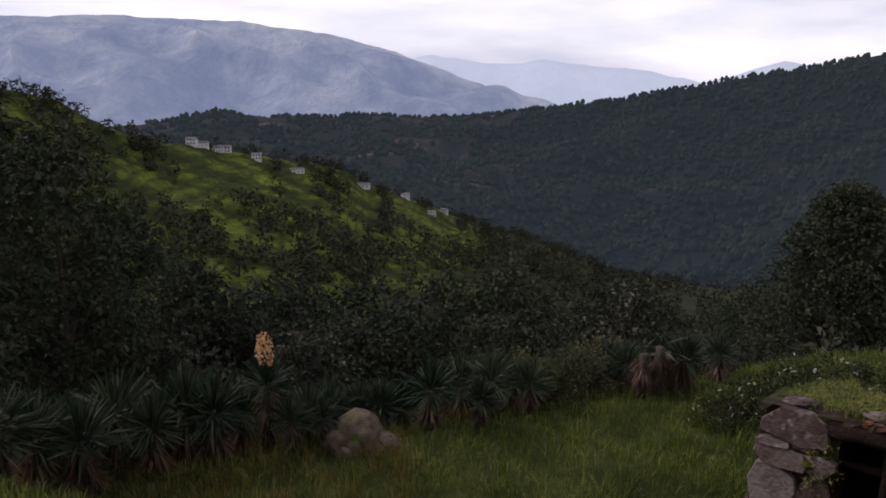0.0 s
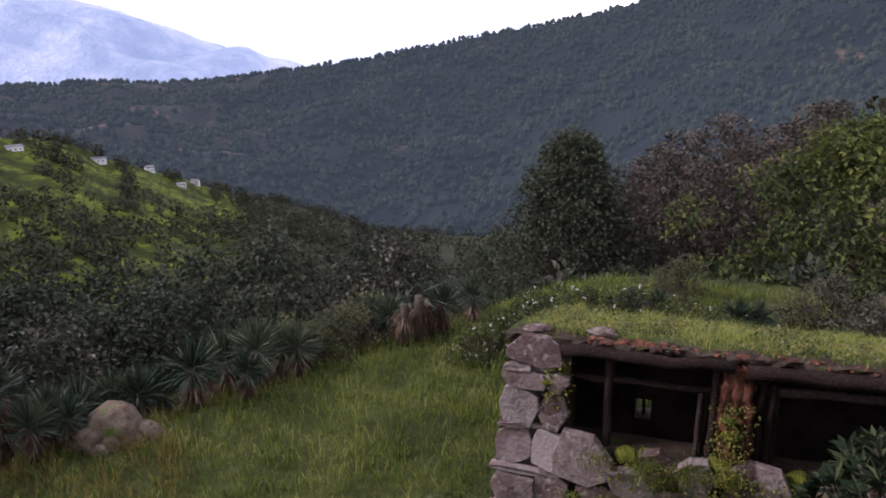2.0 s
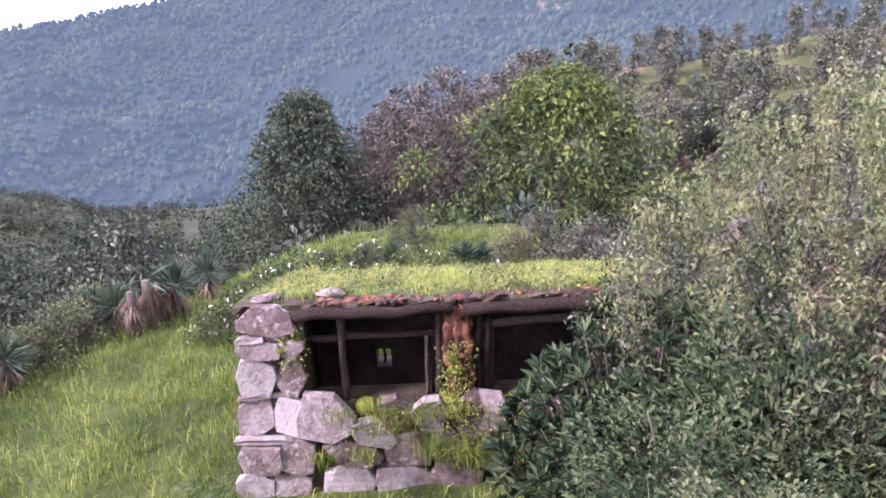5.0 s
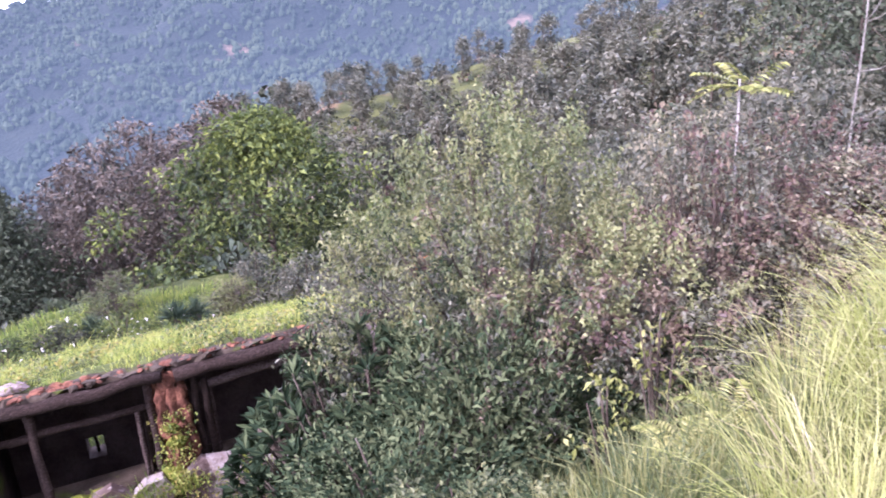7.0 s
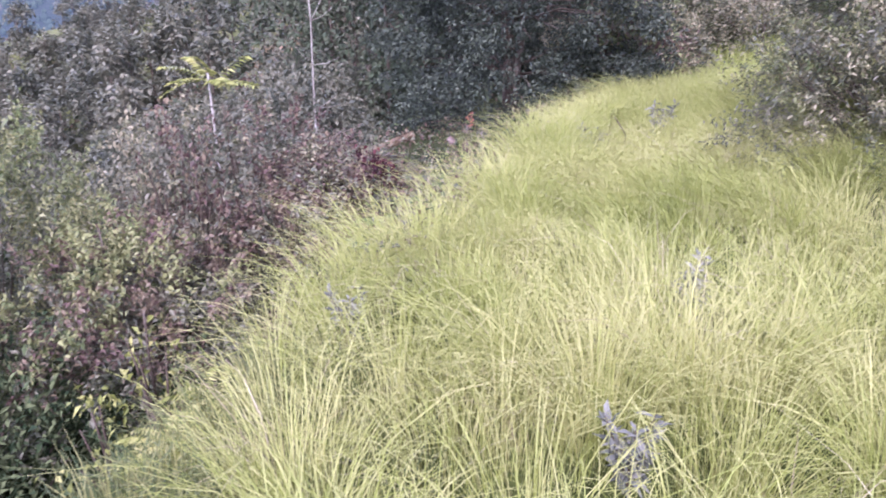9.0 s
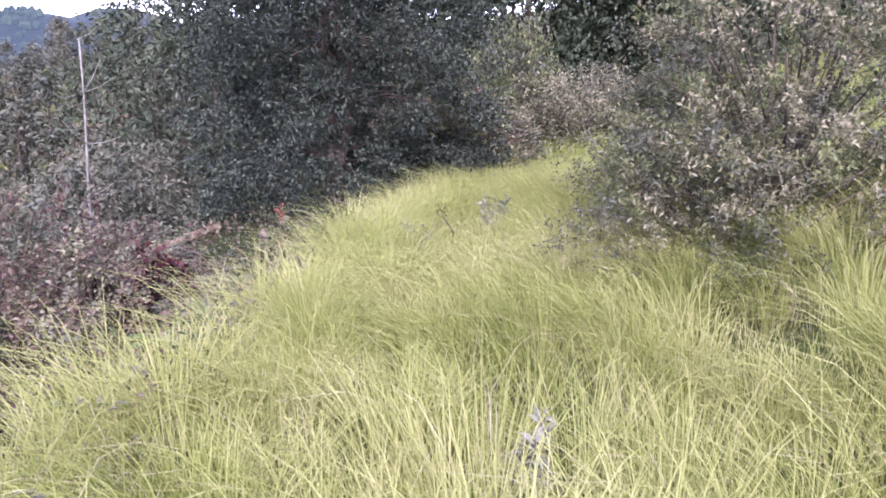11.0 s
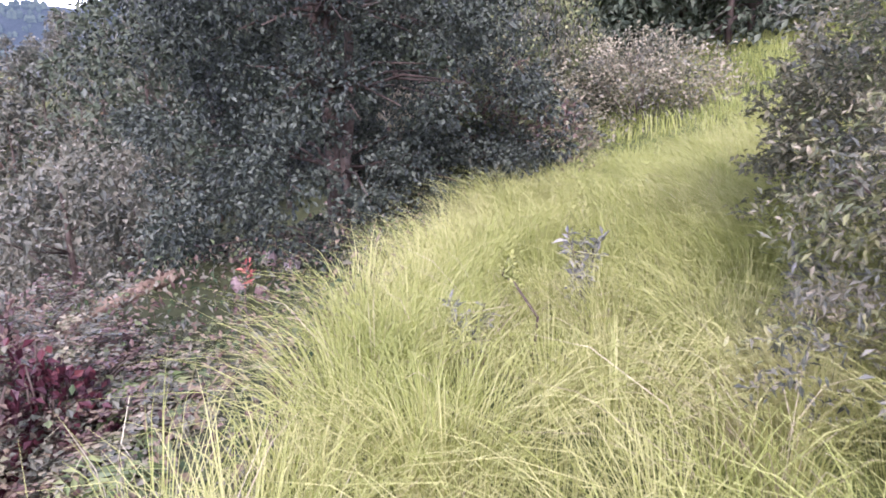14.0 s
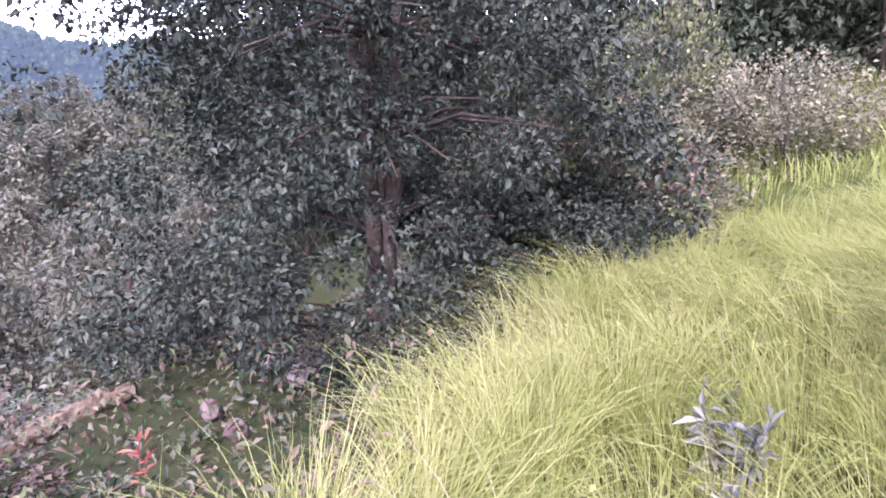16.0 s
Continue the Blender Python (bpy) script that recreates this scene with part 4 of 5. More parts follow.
# ---- plants with long blades ----
def yucca(name, label, trunk_h, head=0.64, blades_n=190, spike=0.0, skirt=True, seed=0):
    g = np.random.default_rng(seed)
    ob = thing(name, label, "yucca")
    mpart("trunk", branch_mesh("trunk", [tube([(0, 0, -0.2), (0.02, 0, trunk_h * 0.5), (0, 0.02, trunk_h)], [0.13, 0.11, 0.09], 8, 0.08)], M_BARK), ob)
    def rosette(n, lo, hi, ln, wd, base, zr):
        el = np.radians(g.uniform(lo, hi, n))
        az = g.uniform(0, 2 * np.pi, n)
        d = np.column_stack([np.cos(el) * np.cos(az), np.cos(el) * np.sin(az), np.sin(el)])
        b0 = np.column_stack([np.zeros(n), np.zeros(n), base + g.uniform(-zr, zr, n)]) + d * 0.06
        return leaf_quads(b0, d, ln * g.uniform(0.75, 1.1, n), wd, 0.06)
    v, f = rosette(blades_n, -15, 88, head, 0.034, trunk_h, 0.09)
    mpart("rosette", mesh_of("rosette", v, f, M_YUCCA), ob, "stiff dark blue-green blades")
    if skirt:
        v, f = rosette(90, -88, -40, 0.42, 0.04, trunk_h * 0.75, trunk_h * 0.25)
        mpart("skirt", mesh_of("skirt", v, f, M_SKIRT), ob, "hanging dead brown blades")
    if spike:
        z0 = trunk_h + head * 0.7
        mpart("stalk", branch_mesh("stalk", [tube([(0, 0, trunk_h), (0, 0, z0 + spike)], [0.02, 0.01], 6)], M_BARK), ob)
        n = 170
        t = g.uniform(0, 1, n)
        az = g.uniform(0, 2 * np.pi, n)
        rr = 0.15 * np.sqrt(1 - (2 * t - 0.9) ** 2 * 0.8) * g.uniform(0.4, 1, n)
        p = np.column_stack([rr * np.cos(az), rr * np.sin(az), z0 + t * spike])
        v, f = leaf_quads(p, np.column_stack([np.cos(az), np.sin(az), -0.9 * np.ones(n)]), 0.07, 0.05)
        mpart("blossom", mesh_of("blossom", v, f, M_PETAL), ob, "spike of cream bell flowers")
    return ob


def stand(ob, x, y, scale=1.0, turn=None, sink=0.05):
    ob.matrix_basis = pose(x, y, float(ground_at(x, y)) - sink, 0, 0, RNG.uniform(0, 360) if turn is None else turn) @ Matrix.Scale(scale, 4)
    return ob


x, y, _ = on_rim(-14.6, 13.0)
stand(yucca("yucca", "tall flowering yucca with cream blossom on the terrace edge", 1.4, spike=0.62, seed=1), x, y)
y_low = yucca("yucca", "yucca with dark blades over a brown dead skirt", 0.75, seed=2)
first = True
for head, r, s in [(-34, 11.2, 1.0), (-31.5, 11.6, 1.05), (-28.5, 11.4, 1.0), (-26, 12.2, 1.1), (-23.5, 11.8, 0.9), (-21, 12.3, 1.15), (-18.8, 12.0, 1.0), (-16.6, 12.6, 1.0), (-11.5, 13.2, 0.9), (-9.5, 13.8, 1.0), (-7, 14.0, 1.05), (-3.5, 14.2, 0.95), (-1, 13.6, 1.0), (1.5, 14.4, 1.1), (4, 14.0, 1.0), (6.0, 14.8, 1.0), (13.5, 16.2, 1.05), (15, 15.8, 0.8), (19.5, 15.6, 0.9), (22, 16.5, 0.8), (-33, 12.9, 1.1), (-29.5, 13.0, 1.0), (-25, 13.4, 1.2), (-22.3, 13.3, 1.0), (-19.5, 13.4, 1.1), (-12.8, 12.6, 0.75), (-10.3, 12.8, 0.7), (-5.2, 13.8, 0.9), (0.4, 15.0, 1.0), (3.2, 13.2, 0.7), (7.3, 14.2, 0.8), (37, 16.6, 0.6), (43, 16.2, 0.65), (44.5, 16.5, 0.6), (57.5, 14.5, 0.6)]:
    x, y, _ = on_rim(head, r + (0.8 if head < -15 else 0.0))
    stand(y_low if first else copy_thing(y_low, Matrix()), x, y, s * (1.3 if head < -15 else 1.15))
    first = False
dead_y = yucca("yucca_stump", "dead yucca stump wrapped in brown withered blades", 1.0, blades_n=6, seed=3)
first = True
for head, r, s in [(16.3, 15.0, 1.0), (17.6, 15.2, 1.1), (18.4, 15.5, 0.95), (46, 16.0, 0.6)]:
    x, y, _ = on_rim(head, r)
    stand(dead_y if first else copy_thing(dead_y, Matrix()), x, y, s)
    first = False
bud = yucca("yucca", "small yucca with a white flower bud behind the hut", 0.35, head=0.5, spike=0.55, skirt=False, seed=4)
stand(bud, 8.0, 4.15, 1.0)


# ---- shrubs ----
def shrub(name, label, leaf_mat, height, width, clumps=120, per=40, leaf=0.05, aspect=0.45, stems=12, stem_mat=None, feather=0.0, flowers=None, seed=0, cat="shrub", dome=0.55, layered=False):
    """Many stems fan from the base; leaves crowd round the stems' outer parts."""
    g = np.random.default_rng(seed)
    ob = thing(name, label, cat)
    limbs, pts, ways = [], [], []
    for k in range(stems):
        az, out = g.uniform(0, 2 * np.pi), g.uniform(0.1, 1.0)
        end = np.array([out * width / 2 * np.cos(az), out * width / 2 * np.sin(az), height * (1 - dome * out ** 2) * g.uniform(0.75, 1.05)])
        mid = end * (0.4, 0.4, 0.55) + g.normal(size=3) * 0.04 * width
        c = np.array([(1 - q) ** 2 * np.array((0, 0, -0.3)) + 2 * q * (1 - q) * mid + q * q * end for q in np.linspace(0, 1, 6)])
        limbs.append(tube(c, np.linspace(0.022, 0.006, 6) * (0.6 + height * 0.25), 5, 0.05))
    for k in range(clumps):
        az, out = g.uniform(0, 2 * np.pi), g.uniform(0, 1) ** 0.55
        h = g.uniform(0.06, 1.0) ** 0.75
        lob = 1 + 0.2 * np.sin(3 * az + seed) + 0.12 * np.sin(7 * az)
        p = np.array([out * width / 2 * lob * np.cos(az), out * width / 2 * lob * np.sin(az), h * height * (1 - dome * out ** 2)])
        pts.append(p)
        if k % 9 == 0:
            limbs.append(tube([p * (0.55, 0.55, 0.7), p * (0.85, 0.85, 0.9), p * 1.02], [0.008, 0.006, 0.003], 4))
    pts = np.array(pts)
    c = np.repeat(pts, per, 0)
    n = len(c)
    outw = unit(c * (1, 1, 0.6) + (0, 0, 0.15 * height))
    if feather:
        # leaflets ranked along arching sprays
        t = np.tile(np.linspace(0, 1, per), len(pts))
        d = np.repeat(unit(unit(pts * (1, 1, 0.5) + 1e-3) + g.normal(size=pts.shape) * 0.45 + (0, 0, 0.45)), per, 0)
        base = c + d * (t * feather)[:, None] - np.column_stack([np.zeros(n), np.zeros(n), 0.25 * feather * t ** 2])
        way = d * 0.4 + g.normal(size=(n, 3)) * 0.7
        base = base + g.normal(size=(n, 3)) * 0.03
    else:
        off = g.normal(size=(n, 3)) * 0.055 * (height + width) / 2
        base = c + off
        way = outw + g.normal(size=(n, 3)) * 0.7
    ln = leaf * g.uniform(0.6, 1.3, n)
    v, f = leaf_quads(base, way, ln, ln * aspect)
    tagged(mpart("branchwork", branch_mesh("branchwork", limbs, stem_mat or M_BARK), ob), kind="stuff")
    mixed = leaf_mat if isinstance(leaf_mat, list) else [leaf_mat]
    pick = g.integers(0, len(mixed), len(pts))
    # leaf colours sorted by height: first of the list low, last at the top
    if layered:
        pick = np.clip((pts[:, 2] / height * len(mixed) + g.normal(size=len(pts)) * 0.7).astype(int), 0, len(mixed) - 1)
    mpart("foliage", mesh_of("foliage", v, f, mixed, np.repeat(pick, per)), ob)
    if flowers:
        fm, fn, fs = flowers
        p = pts[g.integers(0, len(pts), fn)] * (1.04, 1.04, 1.08) + g.normal(size=(fn, 3)) * 0.05
        v, f = leaf_quads(np.repeat(p, 5, 0), g.normal(size=(fn * 5, 3)) + (0, 0, 0.8), fs, fs * 0.6)
        tagged(mpart("flowers", mesh_of("flowers", v, f, fm), ob), kind="stuff")
    return ob


def whorled(name, label, height, width, seed):
    """A bush of stiff long leaves in whorls at the shoot ends."""
    g = np.random.default_rng(seed)
    ob = thing(name, label, "shrub")
    limbs, vs = [], []
    for k in range(430):
        az, out = g.uniform(0, 2 * np.pi), g.uniform(0, 1) ** 0.5
        h = g.uniform(0.1, 1) ** 0.6
        p = np.array([out * width / 2 * np.cos(az), out * width / 2 * np.sin(az), height * h * (1 - 0.5 * out ** 2)])
        d = unit(p * (1, 1, 0.6) + (0, 0, 0.5 * height))
        limbs.append(tube([p - d * 0.35, p - d * 0.15, p], [0.012, 0.009, 0.007], 4))
        n = 15
        a = g.uniform(0, 2 * np.pi, n)
        s1 = unit(np.cross(d, (0.2, 0.3, 0.9)))
        s2 = np.cross(d, s1)
        w = np.cos(a)[:, None] * s1 + np.sin(a)[:, None] * s2 + d * g.uniform(0.3, 1.5, n)[:, None]
        vs.append(leaf_quads(np.repeat(p[None], n, 0) - d * g.uniform(0, 0.06, n)[:, None], w, g.uniform(0.13, 0.20, n), 0.043, 0.1))
    for k in range(8):
        az = g.uniform(0, 2 * np.pi)
        limbs.append(tube([(0, 0, -0.4), (0.2 * width * np.cos(az), 0.2 * width * np.sin(az), height * 0.35), (0.35 * width * np.cos(az), 0.35 * width * np.sin(az), height * 0.7)], [0.035, 0.025, 0.012], 6))
    tagged(mpart("branchwork", branch_mesh("branchwork", limbs, M_BARK), ob), kind="stuff")
    v, f = join(vs)
    mpart("foliage", mesh_of("foliage", v, f, M_LEAF_BLUE), ob, "waxy blue-green leaves in whorls")
    return ob


def at_top(ob, x, y, top, height, turn=None):
    """Stand a shrub so that it reaches a given height."""
    g0 = float(ground_at(x, y)) - 0.1
    ob.matrix_basis = pose(x, y, g0, 0, 0, RNG.uniform(0, 360) if turn is None else turn) @ Matrix.Diagonal((1, 1, (top - g0) / height, 1))
    return ob


at_top(whorled("rhododendron", "dense bush with waxy blue-green whorled leaves before the hut", 2.0, 2.6, 41), 5.15, 2.75, -0.72, 2.0)
at_top(whorled("rhododendron", "low bush with waxy blue-green whorled leaves on the bank", 1.6, 1.6, 42), 4.85, 2.55, -1.3, 1.6)
at_top(shrub("bank_shrub", "low mixed green shrub at the grass edge", M_LEAF_BLUE, 1.2, 1.7, 200, 50, 0.055, seed=74), 3.95, 1.65, -0.8, 1.2)
at_top(shrub("bank_shrub", "low dark green shrub at the grass edge", M_LEAF_BLUE, 0.8, 1.1, 150, 50, 0.05, seed=77), 3.0, 1.35, -0.95, 0.8)
at_top(shrub("bank_shrub", "low yellowing shrub at the grass edge", [M_LEAF_BLUE, M_LEAF_OLIVE], 0.9, 1.2, 140, 50, 0.05, seed=75), 3.4, 0.9, -0.75, 0.9)
at_top(shrub("bank_shrub", "low dense blue-green shrub on the bank", M_LEAF_BLUE, 1.5, 2.2, 230, 46, 0.085, 0.36, seed=43), 5.0, 1.55, -0.55, 1.5)
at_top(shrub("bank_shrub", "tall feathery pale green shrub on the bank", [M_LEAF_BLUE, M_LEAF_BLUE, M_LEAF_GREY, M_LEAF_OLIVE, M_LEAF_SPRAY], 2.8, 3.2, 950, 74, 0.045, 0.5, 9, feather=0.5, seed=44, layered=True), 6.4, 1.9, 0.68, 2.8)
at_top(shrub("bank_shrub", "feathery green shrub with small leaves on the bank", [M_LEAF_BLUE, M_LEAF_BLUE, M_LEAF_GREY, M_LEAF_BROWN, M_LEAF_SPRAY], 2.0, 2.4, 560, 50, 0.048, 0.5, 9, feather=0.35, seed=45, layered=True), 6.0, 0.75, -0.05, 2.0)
for x, y, top, w, sd in ((7.6, 0.5, 0.35, 2.2, 46), (8.6, -0.1, 0.45, 2.4, 47), (7.3, -0.55, -0.15, 1.6, 48), (9.6, -0.9, -0.1, 2.0, 49), (9.9, 0.8, 0.3, 2.6, 50), (8.9, -1.35, -0.25, 1.6, 51), (8.2, -0.9, 0.05, 1.5, 65), (8.0, -1.9, -0.35, 1.2, 66), (9.9, -2.35, -0.95, 1.3, 67), (11.4, -0.7, -1.0, 2.2, 68), (11.0, -2.7, -1.1, 1.2, 76)):
    at_top(shrub("bramble", "tangled russet bramble with sparse reddish-brown leaves", [M_LEAF_GREY, M_LEAF_GREY, M_LEAF_SHRUB] if sd in (50, 68) else [M_LEAF_BROWN, M_LEAF_GREY, M_LEAF_BROWN, M_LEAF_SHRUB, M_LEAF_GREY], 1.8, w, 290, 36, 0.05, 0.6, 16, feather=0.34, seed=sd), x, y, top, 1.8)
at_top(shrub("crimson_shrub", "small shrub with deep crimson leaves in the bank", M_LEAF_RED, 0.9, 0.6, 30, 24, 0.065, 0.6, 8, seed=52, dome=0.3), 8.2, -1.36, -0.02, 0.9)
ob = thing("coral_sprig", "thin stem with coral red leaves at the grass edge", "wildflower")
top = 0.22 - float(ground_at(8.46, -2.49))
mpart("stem", branch_mesh("stem", [tube([(0, 0, -0.05), (0.02, 0.03, top * 0.6), (0, 0, top)], [0.007, 0.006, 0.003], 5)], M_BARK), ob)
q = np.column_stack([RNG.normal(size=(26, 2)) * 0.012, top - 0.14 * RNG.uniform(0, 1, 26)])
v, f = leaf_quads(q, np.column_stack([RNG.normal(size=(26, 2)) * 0.8, np.full(26, 0.4)]), 0.06, 0.016)
mpart("leaves", mesh_of("leaves", v, f, M_LEAF_CORAL), ob)
ob.matrix_basis = pose(8.46, -2.49, float(ground_at(8.46, -2.49)))
orange = shrub("orange_shrub", "bright orange-leaved shrub on the mossy hillside", M_LEAF_ORANGE, 1.3, 1.6, 40, 26, 0.16, 0.5, 6, seed=54)
for k, (head, r, sc) in enumerate(((58.8, 46, 1.0), (60.0, 44, 0.8), (61.5, 42, 0.9))):
    plant_at(orange if k == 0 else copy_thing(orange, Matrix()), head, r, 0, sc)
at_top(shrub("grassside_shrub", "grey-green thorny shrub with tiny leaves beside the grass", [M_LEAF_SHRUB, M_LEAF_SHRUB, M_LEAF_GREY, M_LEAF_SPRAY], 2.4, 2.4, 620, 56, 0.042, 0.5, 8, M_BARK, feather=0.3, seed=55, dome=0.35), 5.85, -5.9, 2.6, 2.4)
at_top(shrub("thorn_bush", "spreading grey-green thorny bush low over the grass", [M_LEAF_SHRUB, M_LEAF_GREY, M_LEAF_OLIVE], 1.2, 1.9, 440, 56, 0.045, 0.35, 9, M_BARK, feather=0.3, seed=79, dome=0.2), 5.55, -5.2, 1.15, 1.2)
at_top(shrub("grassside_shrub", "grey-green thorny shrub with drooping twigs over the grass", M_LEAF_SHRUB, 1.8, 1.7, 320, 50, 0.055, 0.5, 7, M_BARK, feather=0.28, seed=56, dome=0.35), 7.3, -6.4, 1.7, 1.8)
for x, y, top, w, m, sd in ((12.5, -6.0, 1.35, 2.2, [M_LEAF_BROWN, M_LEAF_SHRUB, M_LEAF_SPRAY], 57), (13.2, -7.0, 1.1, 1.8, [M_LEAF_GREY, M_LEAF_SHRUB], 58), (15.6, -10.5, 1.75, 3.6, [M_LEAF_SHRUB, M_LEAF_GREY, M_LEAF_SHRUB], 59), (13.2, -5.2, 0.9, 1.6, M_LEAF_SHRUB, 60), (17.6, -9.6, 3.0, 2.4, [M_LEAF_GREY, M_LEAF_SPRAY], 61)):
    at_top(shrub("pale_bush", "pale leafy bush at the far end of the grass", m, 2.0, w, 300, 40, 0.085, 0.55, 9, seed=sd), x, y, top, 2.0)
# flowering scrub on the lower terrace
scrub = shrub("flowering_scrub", "low green scrub with small white flowers on the terrace", M_LEAF_BRIGHT, 0.8, 1.4, 70, 30, 0.07, 0.5, 12, flowers=(M_WHITE, 26, 0.05), seed=62)
yscrub = shrub("yellowing_scrub", "yellow-green leafy scrub along the terrace edge", [M_LEAF_OLIVE, M_LEAF_SPRAY, M_LEAF_OLIVE, M_LEAF_DUSK], 1.5, 1.8, 110, 40, 0.08, 0.5, 12, seed=63)
dscrub = shrub("dark_scrub", "dark leafy scrub along the terrace edge", M_LEAF_GREY, 1.3, 1.8, 80, 34, 0.09, 0.5, 12, seed=64)
for proto, places in ((scrub, [(23, 14.2, 1.0), (25.5, 15, 1.1), (28, 15.6, 1.2), (30.5, 16.4, 1.2), (33, 15.5, 1.1), (35, 16.6, 1.2), (36.5, 15.4, 1.0), (39, 16.2, 1.1), (41, 15.4, 1.1), (27, 16.6, 1.0), (43, 16.4, 1.0), (46, 15.2, 1.0), (50, 15, 1.0), (31.5, 15.2, 0.9)]),
                      (yscrub, [(8, 15.6, 1.2), (10, 16.2, 1.2), (6.8, 16.6, 1.0), (11.5, 15.4, 1.0), (12.6, 16.6, 1.3), (4.5, 15.2, 0.8), (9.2, 15.0, 0.8), (14.4, 16.8, 1.1), (-2.2, 15.0, 0.7), (38.5, 18.5, 0.8), (47, 17.5, 0.7)]),
                      (dscrub, [(-38, 11, 1.0), (-27, 13.2, 1.0), (-15.5, 14.4, 1.0), (-5.5, 15, 0.9), (2.5, 15.8, 0.9), (9, 17, 1.2), (12, 17.4, 1.3), (14, 18, 1.2), (20.5, 17.6, 1.0), (35, 16.4, 0.7), (49, 18.0, 1.0), (53, 17, 1.1), (56, 15.5, 1.2), (59, 17, 1.4)])):
    first = True
    for head, r, s in places:
        x, y, _ = on_rim(head, r)
        stand(proto if first else copy_thing(proto, Matrix()), x, y, s)
        first = False

# ---- trees beside the grass ----
def shade_tree(name, label, height, width, seed):
    """Several stems from one base, under a dense crown that hangs almost to the ground."""
    g = np.random.default_rng(seed)
    ob = thing(name, label, "tree")
    pts = []
    for k in range(5):
        az = 2 * np.pi * k / 5 + g.normal() * 0.3
        out = g.uniform(0.1, 0.55) * width / 2
        q = np.linspace(0, 1, 8)[:, None]
        line = q ** 1.3 * np.array([out * np.cos(az), out * np.sin(az), 0]) + q * np.array([0, 0, height * 0.92]) + g.normal(size=(8, 3)) * 0.04 - (0, 0, 0.3)
        mpart("stem", branch_mesh("stem", [tube(line, np.linspace(0.085, 0.015, 8), 8, 0.08)], M_BARK), ob)
        for h in range(1, 8):
            for _ in range(3):
                a2, ln = g.uniform(0, 2 * np.pi), width * 0.42 * g.uniform(0.5, 1.0)
                e = line[h] + (ln * np.cos(a2), ln * np.sin(a2), g.uniform(-0.35, 0.35))
                m = (line[h] + e) / 2 + (0, 0, 0.12)
                mpart("bough", branch_mesh("bough", [tube([line[h], m, e], [0.022, 0.014, 0.005], 5, 0.05)], M_BARK), ob)
    n = 660
    for k in range(n):
        h = g.uniform(0.04, 1.0)
        az = g.uniform(0, 2 * np.pi)
        prof = np.sqrt(max(0.05, 1 - (1.7 * h - 0.62) ** 2)) * (1 + 0.16 * np.sin(3 * az + 1) + 0.12 * np.sin(5 * az + 6 * h))
        rr = width / 2 * prof * g.uniform(0.1, 1.0) ** 0.55
        if h < 0.15 and math.cos(az - 1.9) < 0.2:
            h += 0.13
        if h < 0.17 and rr < 0.2 * width:
            rr += 0.2 * width
        pts.append((rr * np.cos(az), rr * np.sin(az), h * height))
    pts = np.array(pts)
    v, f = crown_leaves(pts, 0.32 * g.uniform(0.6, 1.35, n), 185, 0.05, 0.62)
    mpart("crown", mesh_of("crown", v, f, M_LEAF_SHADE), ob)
    return ob


stand(shade_tree("shade_tree", "dark dense evergreen tree with small glossy leaves beside the grass", 6.0, 4.3, 71), 11.6, -3.75, 1.0, 0)
woods = tree("woodland_tree", "dark tree at the edge of the wood beyond the grass", M_LEAF_DARK, height=10, width=6.4, clumps=130, per=34, leaf=0.26, low=0.0, trunk=0.1, every=12, spread=1.0, seed=72)
set_out(woods, [(h, r, s) for h, r, s in scatter(15, 101, 134, 27, 46, 0.8, 1.3)] + [(93, 36, 1.1), (97, 31, 1.1), (101, 33, 1.2), (105, 30, 1.2), (109, 29, 1.2), (113, 31, 1.2), (117, 34, 1.3)] + scatter(7, 128, 150, 27, 40, 0.7, 1.1))
slope_tree = tree("slope_tree", "grey-green bushy tree on the slope below the bank", M_LEAF_GREY, height=6, width=5, clumps=100, per=24, leaf=0.23, low=0.04, spread=0.8, seed=73)
set_out(slope_tree, scatter(30, 64, 98, 19, 42, 0.5, 0.9))
for x, y, h, dx in ((9.19, -0.84, 1.75 - float(ground_at(9.19, -0.84)), -0.18),):
    ob = thing("dead_sapling", "bare pale dead sapling standing among brambles", "tree")
    p = [(dx * k ** 2, 0.03 * math.sin(5 * k), h * k - 0.3 * (1 - k)) for k in np.linspace(0, 1, 7)]
    mpart("trunk", branch_mesh("trunk", [tube(p, np.linspace(0.008 + 0.004 * h, 0.007, 7), 7, 0.08)], M_PALE_BARK), ob)
    for k in range(7):
        q = np.array(p[3 + k % 4]) + RNG.normal(size=3) * 0.01
        d = unit(RNG.normal(size=3) * (1, 1, 0.3) + (0, 0, 0.4))
        mpart("twig", branch_mesh("twig", [tube([q, q + d * 0.15, q + d * 0.3 + (0, 0, 0.04)], [0.006, 0.004, 0.002], 4)], M_PALE_BARK), ob)
    stand(ob, x, y, 1.0, 0)

